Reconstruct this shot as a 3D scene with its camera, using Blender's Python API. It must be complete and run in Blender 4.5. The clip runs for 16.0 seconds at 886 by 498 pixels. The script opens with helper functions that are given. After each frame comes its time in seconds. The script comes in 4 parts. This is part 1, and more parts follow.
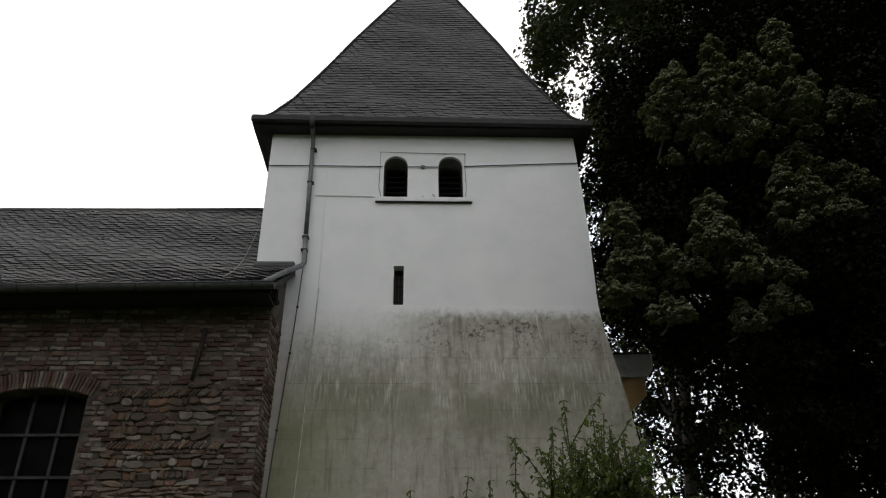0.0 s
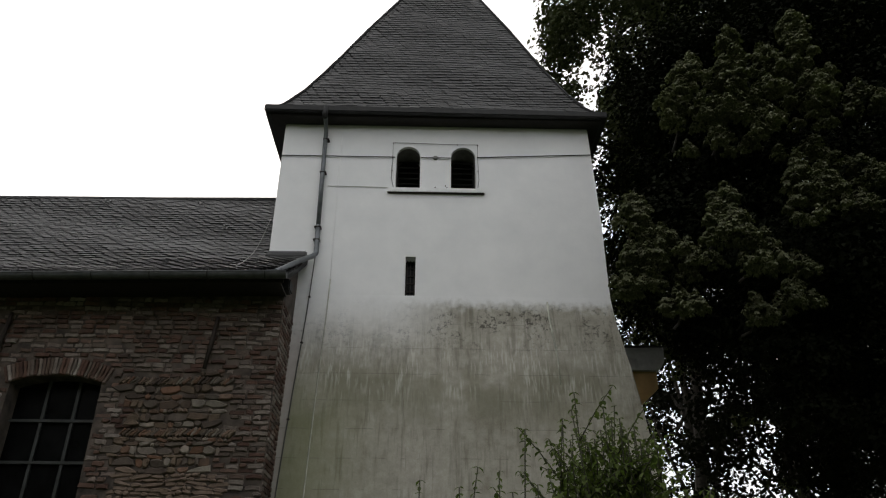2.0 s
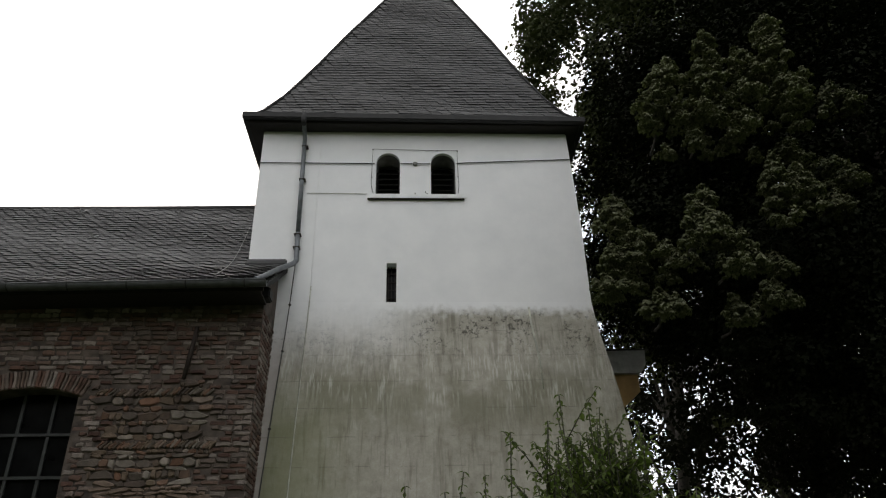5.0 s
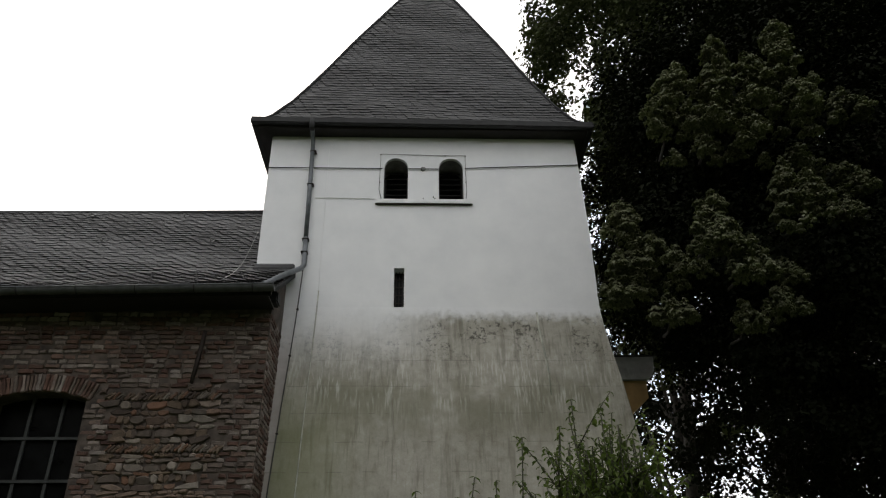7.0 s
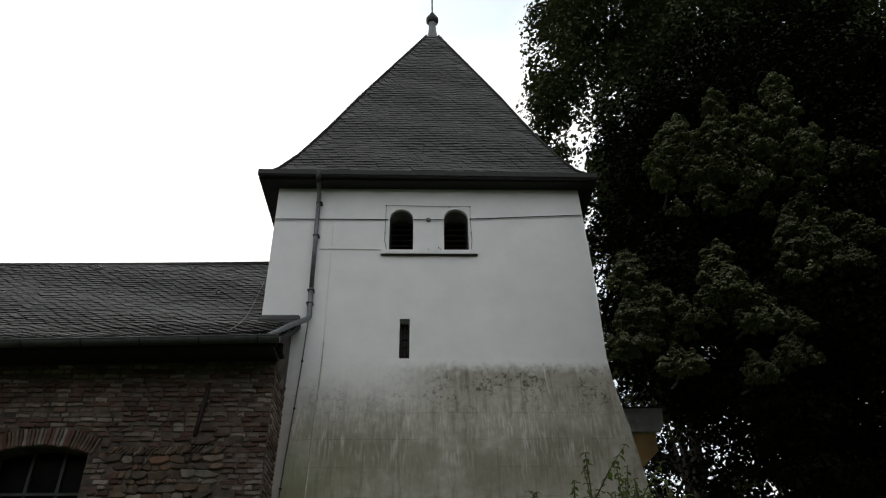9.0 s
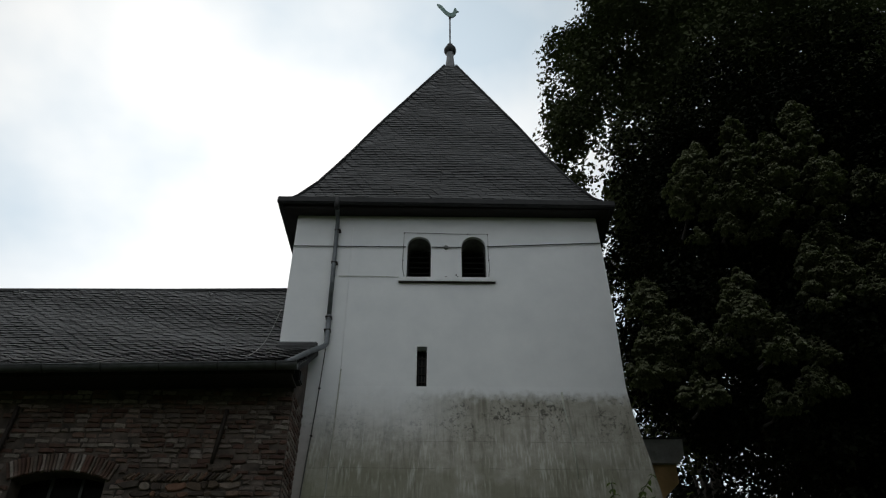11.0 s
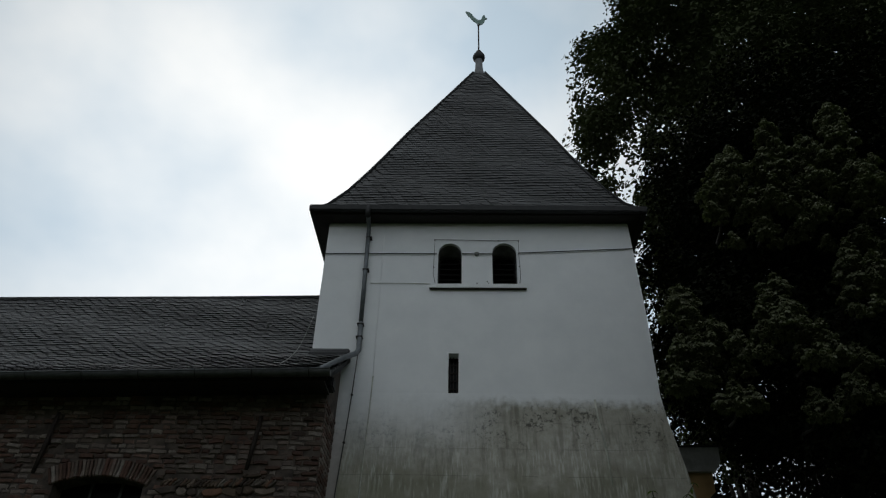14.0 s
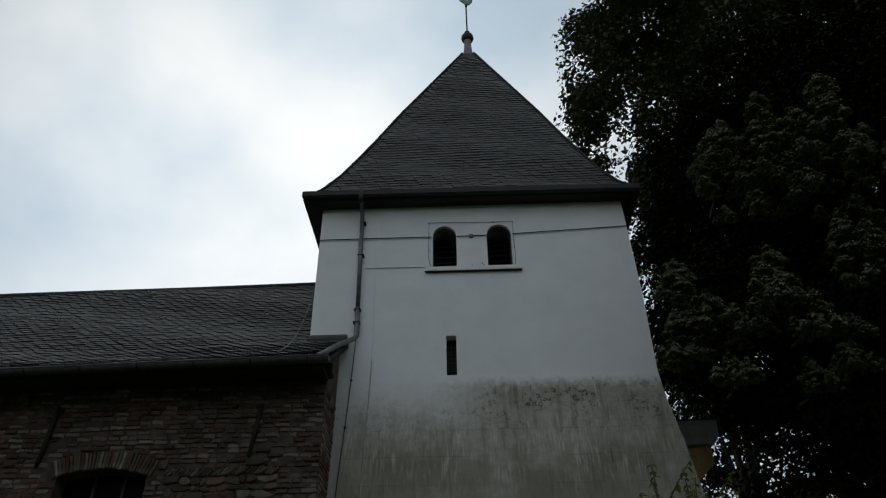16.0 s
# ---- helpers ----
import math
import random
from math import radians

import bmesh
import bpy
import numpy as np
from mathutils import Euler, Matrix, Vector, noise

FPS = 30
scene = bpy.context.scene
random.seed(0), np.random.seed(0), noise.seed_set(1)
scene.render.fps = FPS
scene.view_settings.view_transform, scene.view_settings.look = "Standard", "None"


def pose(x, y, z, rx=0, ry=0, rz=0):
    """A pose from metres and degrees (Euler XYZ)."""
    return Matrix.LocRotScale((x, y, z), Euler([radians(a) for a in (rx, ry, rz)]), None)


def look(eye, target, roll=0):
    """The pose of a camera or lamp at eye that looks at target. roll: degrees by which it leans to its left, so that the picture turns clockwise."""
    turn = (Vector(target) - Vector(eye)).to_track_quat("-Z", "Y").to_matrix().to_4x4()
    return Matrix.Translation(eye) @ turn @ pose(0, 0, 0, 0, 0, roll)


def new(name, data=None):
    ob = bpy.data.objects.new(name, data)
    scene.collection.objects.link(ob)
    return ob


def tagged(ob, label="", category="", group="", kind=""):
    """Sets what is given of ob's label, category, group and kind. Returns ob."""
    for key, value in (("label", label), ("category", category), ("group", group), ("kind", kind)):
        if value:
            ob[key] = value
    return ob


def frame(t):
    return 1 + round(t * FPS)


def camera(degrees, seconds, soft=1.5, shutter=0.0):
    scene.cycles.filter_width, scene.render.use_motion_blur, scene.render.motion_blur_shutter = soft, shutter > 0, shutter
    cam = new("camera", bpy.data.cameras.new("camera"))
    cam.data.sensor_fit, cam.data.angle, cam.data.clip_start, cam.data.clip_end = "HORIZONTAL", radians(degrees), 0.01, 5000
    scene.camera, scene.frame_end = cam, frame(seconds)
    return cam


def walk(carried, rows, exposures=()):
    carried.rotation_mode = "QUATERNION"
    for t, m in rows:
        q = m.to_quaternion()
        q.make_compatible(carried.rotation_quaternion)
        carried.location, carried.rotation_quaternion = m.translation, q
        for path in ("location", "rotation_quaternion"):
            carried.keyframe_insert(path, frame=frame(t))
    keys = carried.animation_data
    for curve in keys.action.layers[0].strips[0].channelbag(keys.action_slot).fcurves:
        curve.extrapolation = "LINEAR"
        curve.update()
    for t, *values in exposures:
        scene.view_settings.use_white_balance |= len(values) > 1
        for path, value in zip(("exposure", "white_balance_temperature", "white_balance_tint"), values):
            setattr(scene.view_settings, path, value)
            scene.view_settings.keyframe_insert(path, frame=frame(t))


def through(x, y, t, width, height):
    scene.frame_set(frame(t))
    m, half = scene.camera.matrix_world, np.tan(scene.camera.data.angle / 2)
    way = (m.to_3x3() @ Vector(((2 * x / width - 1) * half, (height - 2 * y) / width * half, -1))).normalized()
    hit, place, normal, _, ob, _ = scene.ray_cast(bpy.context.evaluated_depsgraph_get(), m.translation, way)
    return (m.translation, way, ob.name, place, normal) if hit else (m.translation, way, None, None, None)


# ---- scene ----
cam = camera(63.0, 16.0, soft=1.2)
PATH = [
    (0, (-0.109, -11.424, 2.02), (-0.039, -9.666, 2.971), -0.7),
    (0.5, (-0.108, -11.422, 2.02), (-0.026, -9.665, 2.972), -1.0),
    (1, (-0.107, -11.42, 2.02), (-0.029, -9.667, 2.979), -0.7),
    (1.5, (-0.107, -11.418, 2.02), (-0.053, -9.661, 2.974), -0.2),
    (2, (-0.106, -11.415, 2.02), (-0.069, -9.645, 2.95), 0.3),
    (2.5, (-0.105, -11.412, 2.02), (-0.075, -9.634, 2.936), -0.1),
    (3, (-0.104, -11.408, 2.02), (-0.048, -9.635, 2.942), -0.7),
    (3.5, (-0.105, -11.404, 2.02), (-0.031, -9.623, 2.927), -1.1),
    (4, (-0.107, -11.399, 2.019), (-0.025, -9.624, 2.937), -1.5),
    (6.5, (-0.125, -11.371, 2.018), (-0.019, -9.622, 2.982), -0.8),
    (7, (-0.13, -11.368, 2.018), (-0.058, -9.615, 2.978), -0.8),
    (7.5, (-0.136, -11.367, 2.017), (-0.137, -9.618, 2.988), 0.3),
    (8, (-0.143, -11.367, 2.017), (-0.052, -9.623, 2.992), 0.3),
    (8.5, (-0.151, -11.368, 2.017), (-0.077, -9.634, 3.012), -0.2),
    (9, (-0.16, -11.369, 2.017), (-0.099, -9.687, 3.097), -0.9),
    (9.2, (-0.163, -11.37, 2.017), (-0.1, -9.711, 3.131), -0.7),
    (11.3, (-0.203, -11.38, 2.008), (-0.193, -9.739, 3.152), -0.0),
    (11.5, (-0.206, -11.381, 2.008), (-0.198, -9.739, 3.15), -0.3),
    (12, (-0.214, -11.383, 2.007), (-0.227, -9.737, 3.143), 0.5),
    (12.5, (-0.22, -11.385, 2.006), (-0.241, -9.742, 3.147), 0.8),
    (13, (-0.225, -11.387, 2.005), (-0.192, -9.767, 3.177), 0.5),
    (13.5, (-0.229, -11.389, 2.004), (-0.213, -9.754, 3.156), -0.0),
    (14, (-0.231, -11.391, 2.003), (-0.294, -9.761, 3.161), 1.4),
    (14.5, (-0.232, -11.392, 2.002), (-0.282, -9.779, 3.184), 0.5),
    (15, (-0.232, -11.393, 2.001), (-0.331, -9.763, 3.155), 0.9),
    (15.5, (-0.23, -11.394, 2.001), (-0.307, -9.751, 3.139), 0.5),
    (16, (-0.229, -11.394, 2.001), (-0.278, -9.737, 3.12), -0.7),
]
walk(cam, [(t, look(eye, target, roll)) for t, eye, target, roll in PATH],
     exposures=((0, 1.05, 7550, 18), (1, 1.06, 7550, 18), (3, 1.17, 7550, 18), (4.2, 1.33, 7550, 18), (6.3, 1.27, 7550, 18), (7.2, 1.21, 7550, 18), (8.0, 0.99, 7550, 18), (8.5, 0.98, 7500, 17), (9.2, 0.75, 7400, 16),
                (11.3, 0.25, 7000, 13), (13, 0.11, 6850, 12), (16, 0.0, 6700, 11)))


# ---------------------------------------------------------------- light
GROUND = 0.4
world = bpy.data.worlds.new("overcast_sky")
scene.world = world
world.use_nodes = True
wn, wl = world.node_tree.nodes, world.node_tree.links
bg = wn["Background"]
sky = wn.new("ShaderNodeTexSky")
sky.sky_type = "NISHITA"
sky.sun_disc = False
sky.sun_elevation = radians(36)
sky.sun_rotation = radians(-14)
sky_dim = wn.new("ShaderNodeMixRGB")
sky_dim.blend_type = "MULTIPLY"
sky_dim.inputs[0].default_value = 1.0
sky_dim.inputs[2].default_value = (0.085, 0.085, 0.085, 1)
wl.new(sky.outputs[0], sky_dim.inputs[1])
wc = wn.new("ShaderNodeTexCoord")
wmap = wn.new("ShaderNodeMapping")
wmap.inputs["Scale"].default_value = (1.0, 1.0, 1.3)
wmap.inputs["Location"].default_value = (0.35, 0.1, 0.25)
wl.new(wc.outputs["Generated"], wmap.inputs[0])
cloud = wn.new("ShaderNodeTexNoise")
cloud.inputs["Scale"].default_value = 2.3
cloud.inputs["Detail"].default_value = 5.0
cloud.inputs["Roughness"].default_value = 0.5
wl.new(wmap.outputs[0], cloud.inputs["Vector"])
ramp = wn.new("ShaderNodeValToRGB")
ramp.color_ramp.elements[0].position, ramp.color_ramp.elements[0].color = 0.34, (0.51, 0.66, 0.78, 1)
ramp.color_ramp.elements[1].position, ramp.color_ramp.elements[1].color = 0.62, (0.91, 0.975, 1.0, 1)
wl.new(cloud.outputs[0], ramp.inputs[0])
wmix = wn.new("ShaderNodeMixRGB")
wmix.inputs[0].default_value = 0.86
wl.new(sky_dim.outputs[0], wmix.inputs[1])
wl.new(ramp.outputs[0], wmix.inputs[2])
# thin cloud glows round the hidden sun
SUN_WAY = Vector((-0.24, 0.95, 0.70)).normalized()
near_sun = wn.new("ShaderNodeVectorMath")
near_sun.operation = "DOT_PRODUCT"
near_sun.inputs[1].default_value = SUN_WAY
wl.new(wc.outputs["Generated"], near_sun.inputs[0])
glow = wn.new("ShaderNodeMapRange")
glow.interpolation_type = "SMOOTHSTEP"
glow.inputs[1].default_value, glow.inputs[2].default_value = 0.84, 1.0
glow.inputs[3].default_value, glow.inputs[4].default_value = 0.75, 1.05
wl.new(near_sun.outputs["Value"], glow.inputs[0])
lit = wn.new("ShaderNodeVectorMath")
lit.operation = "SCALE"
wl.new(wmix.outputs[0], lit.inputs[0])
wl.new(glow.outputs[0], lit.inputs["Scale"])
wl.new(lit.outputs[0], bg.inputs[0])
bg.inputs[1].default_value = 1.0

sun = new("sun", bpy.data.lights.new("sun", "SUN"))
sun.data.energy, sun.data.angle, sun.data.color = 0.5, radians(25), (1.0, 0.96, 0.9)
sun.matrix_world = look(SUN_WAY * 40, (0, 0, 0))


# ---------------------------------------------------------------- materials
class Mat:
    """A node material with a principled shader and short ways to add nodes."""

    def __init__(self, name, rough=0.7, metal=0.0, spec=0.4):
        self.m = bpy.data.materials.new(name)
        self.m.use_nodes = True
        self.n, self.l = self.m.node_tree.nodes, self.m.node_tree.links
        self.b = self.n["Principled BSDF"]
        self.b.inputs["Roughness"].default_value = rough
        self.b.inputs["Metallic"].default_value = metal
        self.b.inputs["Specular IOR Level"].default_value = spec
        self.co = self.n.new("ShaderNodeTexCoord").outputs["Object"]

    def mapped(self, scale):
        mp = self.n.new("ShaderNodeMapping")
        mp.inputs["Scale"].default_value = scale
        self.l.new(self.co, mp.inputs[0])
        return mp.outputs[0]

    def noise(self, scale, detail=4.0, rough=0.55, vec=None, stretch=None):
        t = self.n.new("ShaderNodeTexNoise")
        t.inputs["Scale"].default_value = scale
        t.inputs["Detail"].default_value = detail
        t.inputs["Roughness"].default_value = rough
        self.l.new(vec or (self.mapped(stretch) if stretch else self.co), t.inputs["Vector"])
        return t.outputs[0]

    def ramp(self, fac, stops):
        r = self.n.new("ShaderNodeValToRGB")
        e = r.color_ramp.elements
        while len(e) < len(stops):
            e.new(0.5)
        for el, (p, c) in zip(e, stops):
            el.position = p
            el.color = (*c, 1) if isinstance(c, tuple) else (c, c, c, 1)
        self.l.new(fac, r.inputs[0])
        return r.outputs[0]

    def mix(self, fac, a, b, mode="MIX"):
        x = self.n.new("ShaderNodeMixRGB")
        x.blend_type = mode
        for sock, v in zip(x.inputs, (fac, a, b)):
            if isinstance(v, bpy.types.NodeSocket):
                self.l.new(v, sock)
            elif isinstance(v, tuple):
                sock.default_value = (*v, 1)
            else:
                sock.default_value = v if sock.type == "VALUE" else (v, v, v, 1)
        return x.outputs[0]

    def math(self, op, a, b=0.0, clamp=False):
        x = self.n.new("ShaderNodeMath")
        x.operation, x.use_clamp = op, clamp
        for sock, v in zip(x.inputs, (a, b)):
            if isinstance(v, bpy.types.NodeSocket):
                self.l.new(v, sock)
            else:
                sock.default_value = v
        return x.outputs[0]

    def axis(self, n):
        s = self.n.new("ShaderNodeSeparateXYZ")
        self.l.new(self.co, s.inputs[0])
        return s.outputs[n]

    def band(self, v, lo, hi):
        """0 below lo, 1 above hi."""
        x = self.n.new("ShaderNodeMapRange")
        x.interpolation_type = "SMOOTHSTEP"
        x.inputs[1].default_value, x.inputs[2].default_value = lo, hi
        self.l.new(v, x.inputs[0])
        return x.outputs[0]

    def color(self, sock):
        self.l.new(sock, self.b.inputs["Base Color"])
        return self

    def bump(self, height, strength=0.3, distance=0.02):
        x = self.n.new("ShaderNodeBump")
        x.inputs["Strength"].default_value, x.inputs["Distance"].default_value = strength, distance
        self.l.new(height, x.inputs["Height"])
        self.l.new(x.outputs[0], self.b.inputs["Normal"])
        return self

    def random(self):
        return self.n.new("ShaderNodeObjectInfo").outputs["Random"]

    def island(self):
        return self.n.new("ShaderNodeNewGeometry").outputs["Random Per Island"]


def plain(name, c, rough=0.6, metal=0.0, vary=0.35, scale=6.0, bump=0.15):
    k = Mat(name, rough, metal)
    f = k.noise(scale, 5)
    k.color(k.ramp(f, [(0.3, tuple(v * (1 - vary) for v in c)), (0.7, tuple(min(1, v * (1 + vary)) for v in c))]))
    return k.bump(k.noise(scale * 8, 3), bump, 0.005).m


def pieces(name, tones, rough, joined, scale=9.0, bump=0.4, spec=0.4):
    """Brick, stone and slate: a tone for each piece, with grain and blotches over it."""
    k = Mat(name, rough, 0.0, spec)
    r = k.island() if joined else k.random()
    base = k.ramp(r, [(i / (len(tones) - 1), c) for i, c in enumerate(tones)])
    blot = k.ramp(k.mix(0.5, k.noise(scale, 6, 0.7), k.noise(scale * 0.12, 4)), [(0.36, 0.5), (0.64, 1.35)])
    k.color(k.mix(1.0, base, blot, "MULTIPLY"))
    return k.bump(k.noise(scale * 5, 4), bump, 0.01).m


def tower_plaster():
    """White limewash above, old stained render below, with runs, grime and a green film."""
    k = Mat("limewashed_render", 0.88, 0, 0.2)
    x, z = k.axis(0), k.axis(2)
    fine, broad = k.noise(7, 6, 0.6), k.noise(0.9, 4)
    white = k.ramp(k.noise(1.6, 5, 0.6), [(0.3, (0.70, 0.71, 0.73)), (0.7, (0.78, 0.785, 0.80))])
    runs = k.noise(1.0, 5, 0.6, stretch=(9.0, 9.0, 0.55))
    run_fine = k.noise(1.0, 2, 0.5, stretch=(30.0, 30.0, 0.8))
    old = k.ramp(k.mix(0.6, broad, k.mix(0.35, fine, k.noise(38, 5, 0.7))), [(0.36, (0.245, 0.226, 0.190)), (0.46, (0.330, 0.314, 0.272)), (0.54, (0.385, 0.365, 0.322)), (0.64, (0.465, 0.448, 0.41))])
    film = k.math("MULTIPLY", k.math("MULTIPLY", k.band(z, 4.5, 5.2), k.math("SUBTRACT", 1.0, k.band(z, 5.5, 6.1))), k.band(k.noise(1.1, 4), 0.40, 0.58))
    old = k.mix(k.math("MULTIPLY", film, 0.7), old, (0.19, 0.185, 0.135))
    # pale runs between z 5 and 6.2
    run_zone = k.math("MULTIPLY", k.band(z, 4.7, 5.7), k.math("SUBTRACT", 1.0, k.band(z, 6.0, 6.6)))
    pale = k.math("MULTIPLY", k.math("MULTIPLY", k.band(run_fine, 0.48, 0.68), run_zone), k.band(k.noise(1.7, 3), 0.36, 0.62))
    old = k.mix(k.math("MULTIPLY", pale, 0.6), old, (0.58, 0.57, 0.53))
    drip = k.math("MULTIPLY", k.band(k.noise(1.0, 3, 0.5, stretch=(22.0, 22.0, 0.45)), 0.52, 0.66), k.band(k.noise(1.3, 3), 0.45, 0.6))
    old = k.mix(k.math("MULTIPLY", drip, 0.45), old, (0.17, 0.16, 0.13))
    dark = k.math("MULTIPLY", k.band(runs, 0.53, 0.68), 0.42)
    old = k.mix(dark, old, (0.13, 0.125, 0.095))
    # green film low down and beside the nave
    green = k.math("MULTIPLY", k.math("SUBTRACT", 1.0, k.band(x, -2.4, -0.3)), k.math("SUBTRACT", 1.0, k.band(z, 4.6, 6.2)))
    green = k.math("MULTIPLY", green, k.band(broad, 0.25, 0.6))
    old = k.mix(k.math("MULTIPLY", green, 0.75), old, (0.165, 0.175, 0.085))
    # whitewashed strip beside the nave, left of the conductor
    strip = k.math("SUBTRACT", 1.0, k.band(k.math("ADD", x, k.math("MULTIPLY", k.math("SUBTRACT", 7.55, z), 0.045)), -2.17, -2.11))
    old = k.mix(k.math("MULTIPLY", strip, 0.8), old, k.mix(fine, (0.36, 0.32, 0.30), (0.50, 0.47, 0.46)))
    # blackened speckle along the top of the old render
    speck = k.math("MULTIPLY", k.band(k.noise(13, 8, 0.8), 0.52, 0.58), k.band(k.noise(1.5, 3), 0.44, 0.54))
    top = k.math("MULTIPLY", k.band(z, 5.9, 6.5), k.math("SUBTRACT", 1.0, k.band(z, 6.97, 7.08)))
    old = k.mix(k.math("MULTIPLY", k.math("MULTIPLY", speck, top), 0.85), old, (0.06, 0.058, 0.05))
    # lifts of the render, a faint broken line every half metre
    w = k.math("ABSOLUTE", k.math("SUBTRACT", k.math("FRACT", k.math("MULTIPLY", k.math("ADD", z, k.math("MULTIPLY", broad, 0.06)), 2.2)), 0.5))
    line = k.math("MULTIPLY", k.math("SUBTRACT", 1.0, k.band(w, 0.008, 0.020)), k.band(k.noise(2.6, 4), 0.50, 0.55))
    old = k.mix(k.math("MULTIPLY", line, 0.36), old, (0.10, 0.095, 0.08))
    # ragged border: soft beside the nave, sharp further along
    edge = k.math("ADD", z, k.math("MULTIPLY", k.math("SUBTRACT", k.mix(0.6, broad, fine), 0.5), 0.55))
    soft = k.band(edge, 5.7, 7.3)
    hard = k.band(edge, 6.78, 7.06)
    upper = k.mix(k.band(x, -0.9, 0.6), soft, hard)
    k.color(k.mix(upper, old, white))
    relief = k.mix(upper, k.mix(0.5, fine, k.noise(40, 4)), k.noise(3.0, 5))
    return k.bump(relief, 0.22, 0.02).m


M = {
    "plaster": tower_plaster(),
    "white": plain("white_limewash", (0.74, 0.745, 0.755), 0.85, vary=0.08),
    "slate_part": pieces("slate", [(0.019, 0.0192, 0.0202), (0.037, 0.0374, 0.0388), (0.026, 0.0262, 0.0275), (0.052, 0.0524, 0.0538)], 0.55, False, 7, 0.5, 0.32),
    "slate": pieces("slate_joined", [(0.019, 0.0192, 0.0202), (0.037, 0.0374, 0.0388), (0.026, 0.0262, 0.0275), (0.052, 0.0524, 0.0538)], 0.55, True, 7, 0.5, 0.32),
    "under": plain("roofing_felt", (0.018, 0.018, 0.019), 0.9),
    "board": plain("near_black_boards", (0.012, 0.009, 0.008), 0.75, scale=12),
    "zinc": plain("weathered_zinc", (0.13, 0.14, 0.15), 0.5, 0.6, 0.3, 9),
    "zinc_dark": plain("dark_zinc_gutter", (0.017, 0.0172, 0.018), 0.65, 0.2, 0.3, 9),
    "zinc_mid": plain("grey_zinc_gutter", (0.075, 0.078, 0.082), 0.55, 0.3, 0.3, 9),
    "lead": plain("lead_sheet", (0.13, 0.132, 0.138), 0.55, 0.3, 0.3, 5),
    "lead_pale": plain("pale_lead_sheet", (0.27, 0.27, 0.275), 0.6, 0.1, 0.3, 5),
    "iron": plain("rusty_iron", (0.028, 0.020, 0.017), 0.8, 0.2, 0.4, 20),
    "wire": plain("galvanised_wire", (0.16, 0.16, 0.155), 0.6, 0.4),
    "wire_dark": plain("dark_cable", (0.05, 0.05, 0.05), 0.7),
    "wire_pale": plain("painted_wire", (0.42, 0.42, 0.37), 0.7, 0.0),
    "copper": plain("green_copper", (0.13, 0.20, 0.18), 0.55, 0.4, 0.3, 14),
    "void": plain("dark_belfry_inside", (0.012, 0.012, 0.012), 0.95),
    "reveal_shade": plain("shaded_reveal", (0.15, 0.146, 0.143), 0.95),
    "louvre": plain("belfry_louvre_wood", (0.006, 0.0055, 0.0055), 0.85, scale=15),
    "bar": plain("painted_glazing_bar", (0.030, 0.033, 0.033), 0.6, 0.2),
    "mortar": plain("old_lime_mortar", (0.070, 0.055, 0.047), 0.95, vary=0.7, scale=5, bump=0.5),
    "ochre": plain("ochre_plaster", (0.36, 0.225, 0.105), 0.9, vary=0.4, scale=2.5),
    "bark": plain("lime_bark", (0.026, 0.022, 0.018), 0.95, vary=0.5, scale=7, bump=0.8),
    "stem": plain("green_stem", (0.035, 0.036, 0.017), 0.7),
    "blocker_green": plain("blocker_foliage", (0.022, 0.030, 0.012), 0.95, vary=0.6, scale=1.2, bump=0.8),
    "earth": plain("churchyard_grass", (0.055, 0.075, 0.028), 0.95, vary=0.5, scale=1.5, bump=0.8),
}
BRICKS = [(0.062, 0.034, 0.028), (0.118, 0.064, 0.050), (0.115, 0.090, 0.077), (0.215, 0.180, 0.160), (0.078, 0.045, 0.036), (0.135, 0.080, 0.062), (0.250, 0.215, 0.195), (0.054, 0.034, 0.028)]
STONES = [(0.105, 0.072, 0.054), (0.135, 0.100, 0.073), (0.080, 0.056, 0.044), (0.160, 0.084, 0.055), (0.230, 0.200, 0.172), (0.095, 0.076, 0.064), (0.066, 0.048, 0.040)]
M["brick_part"] = pieces("brick", BRICKS, 0.9, False, 12, 0.6, 0.25)
M["brick"] = pieces("brick_joined", BRICKS, 0.9, True, 12, 0.6, 0.25)
M["stone"] = pieces("rubble_stone", STONES, 0.9, True, 9, 0.7, 0.25)


def leaf_material(name, tones, through=0.2):
    k = Mat(name, 0.8, 0, 0.05)
    base = k.ramp(k.island(), [(i / (len(tones) - 1), c) for i, c in enumerate(tones)])
    k.color(base)
    tr = k.n.new("ShaderNodeBsdfTranslucent")
    k.l.new(k.mix(1.0, base, (1.2, 1.5, 0.7), "MULTIPLY"), tr.inputs[0])
    mx = k.n.new("ShaderNodeMixShader")
    mx.inputs[0].default_value = through
    k.l.new(k.b.outputs[0], mx.inputs[1])
    k.l.new(tr.outputs[0], mx.inputs[2])
    k.l.new(mx.outputs[0], k.n["Material Output"].inputs[0])
    return k.m


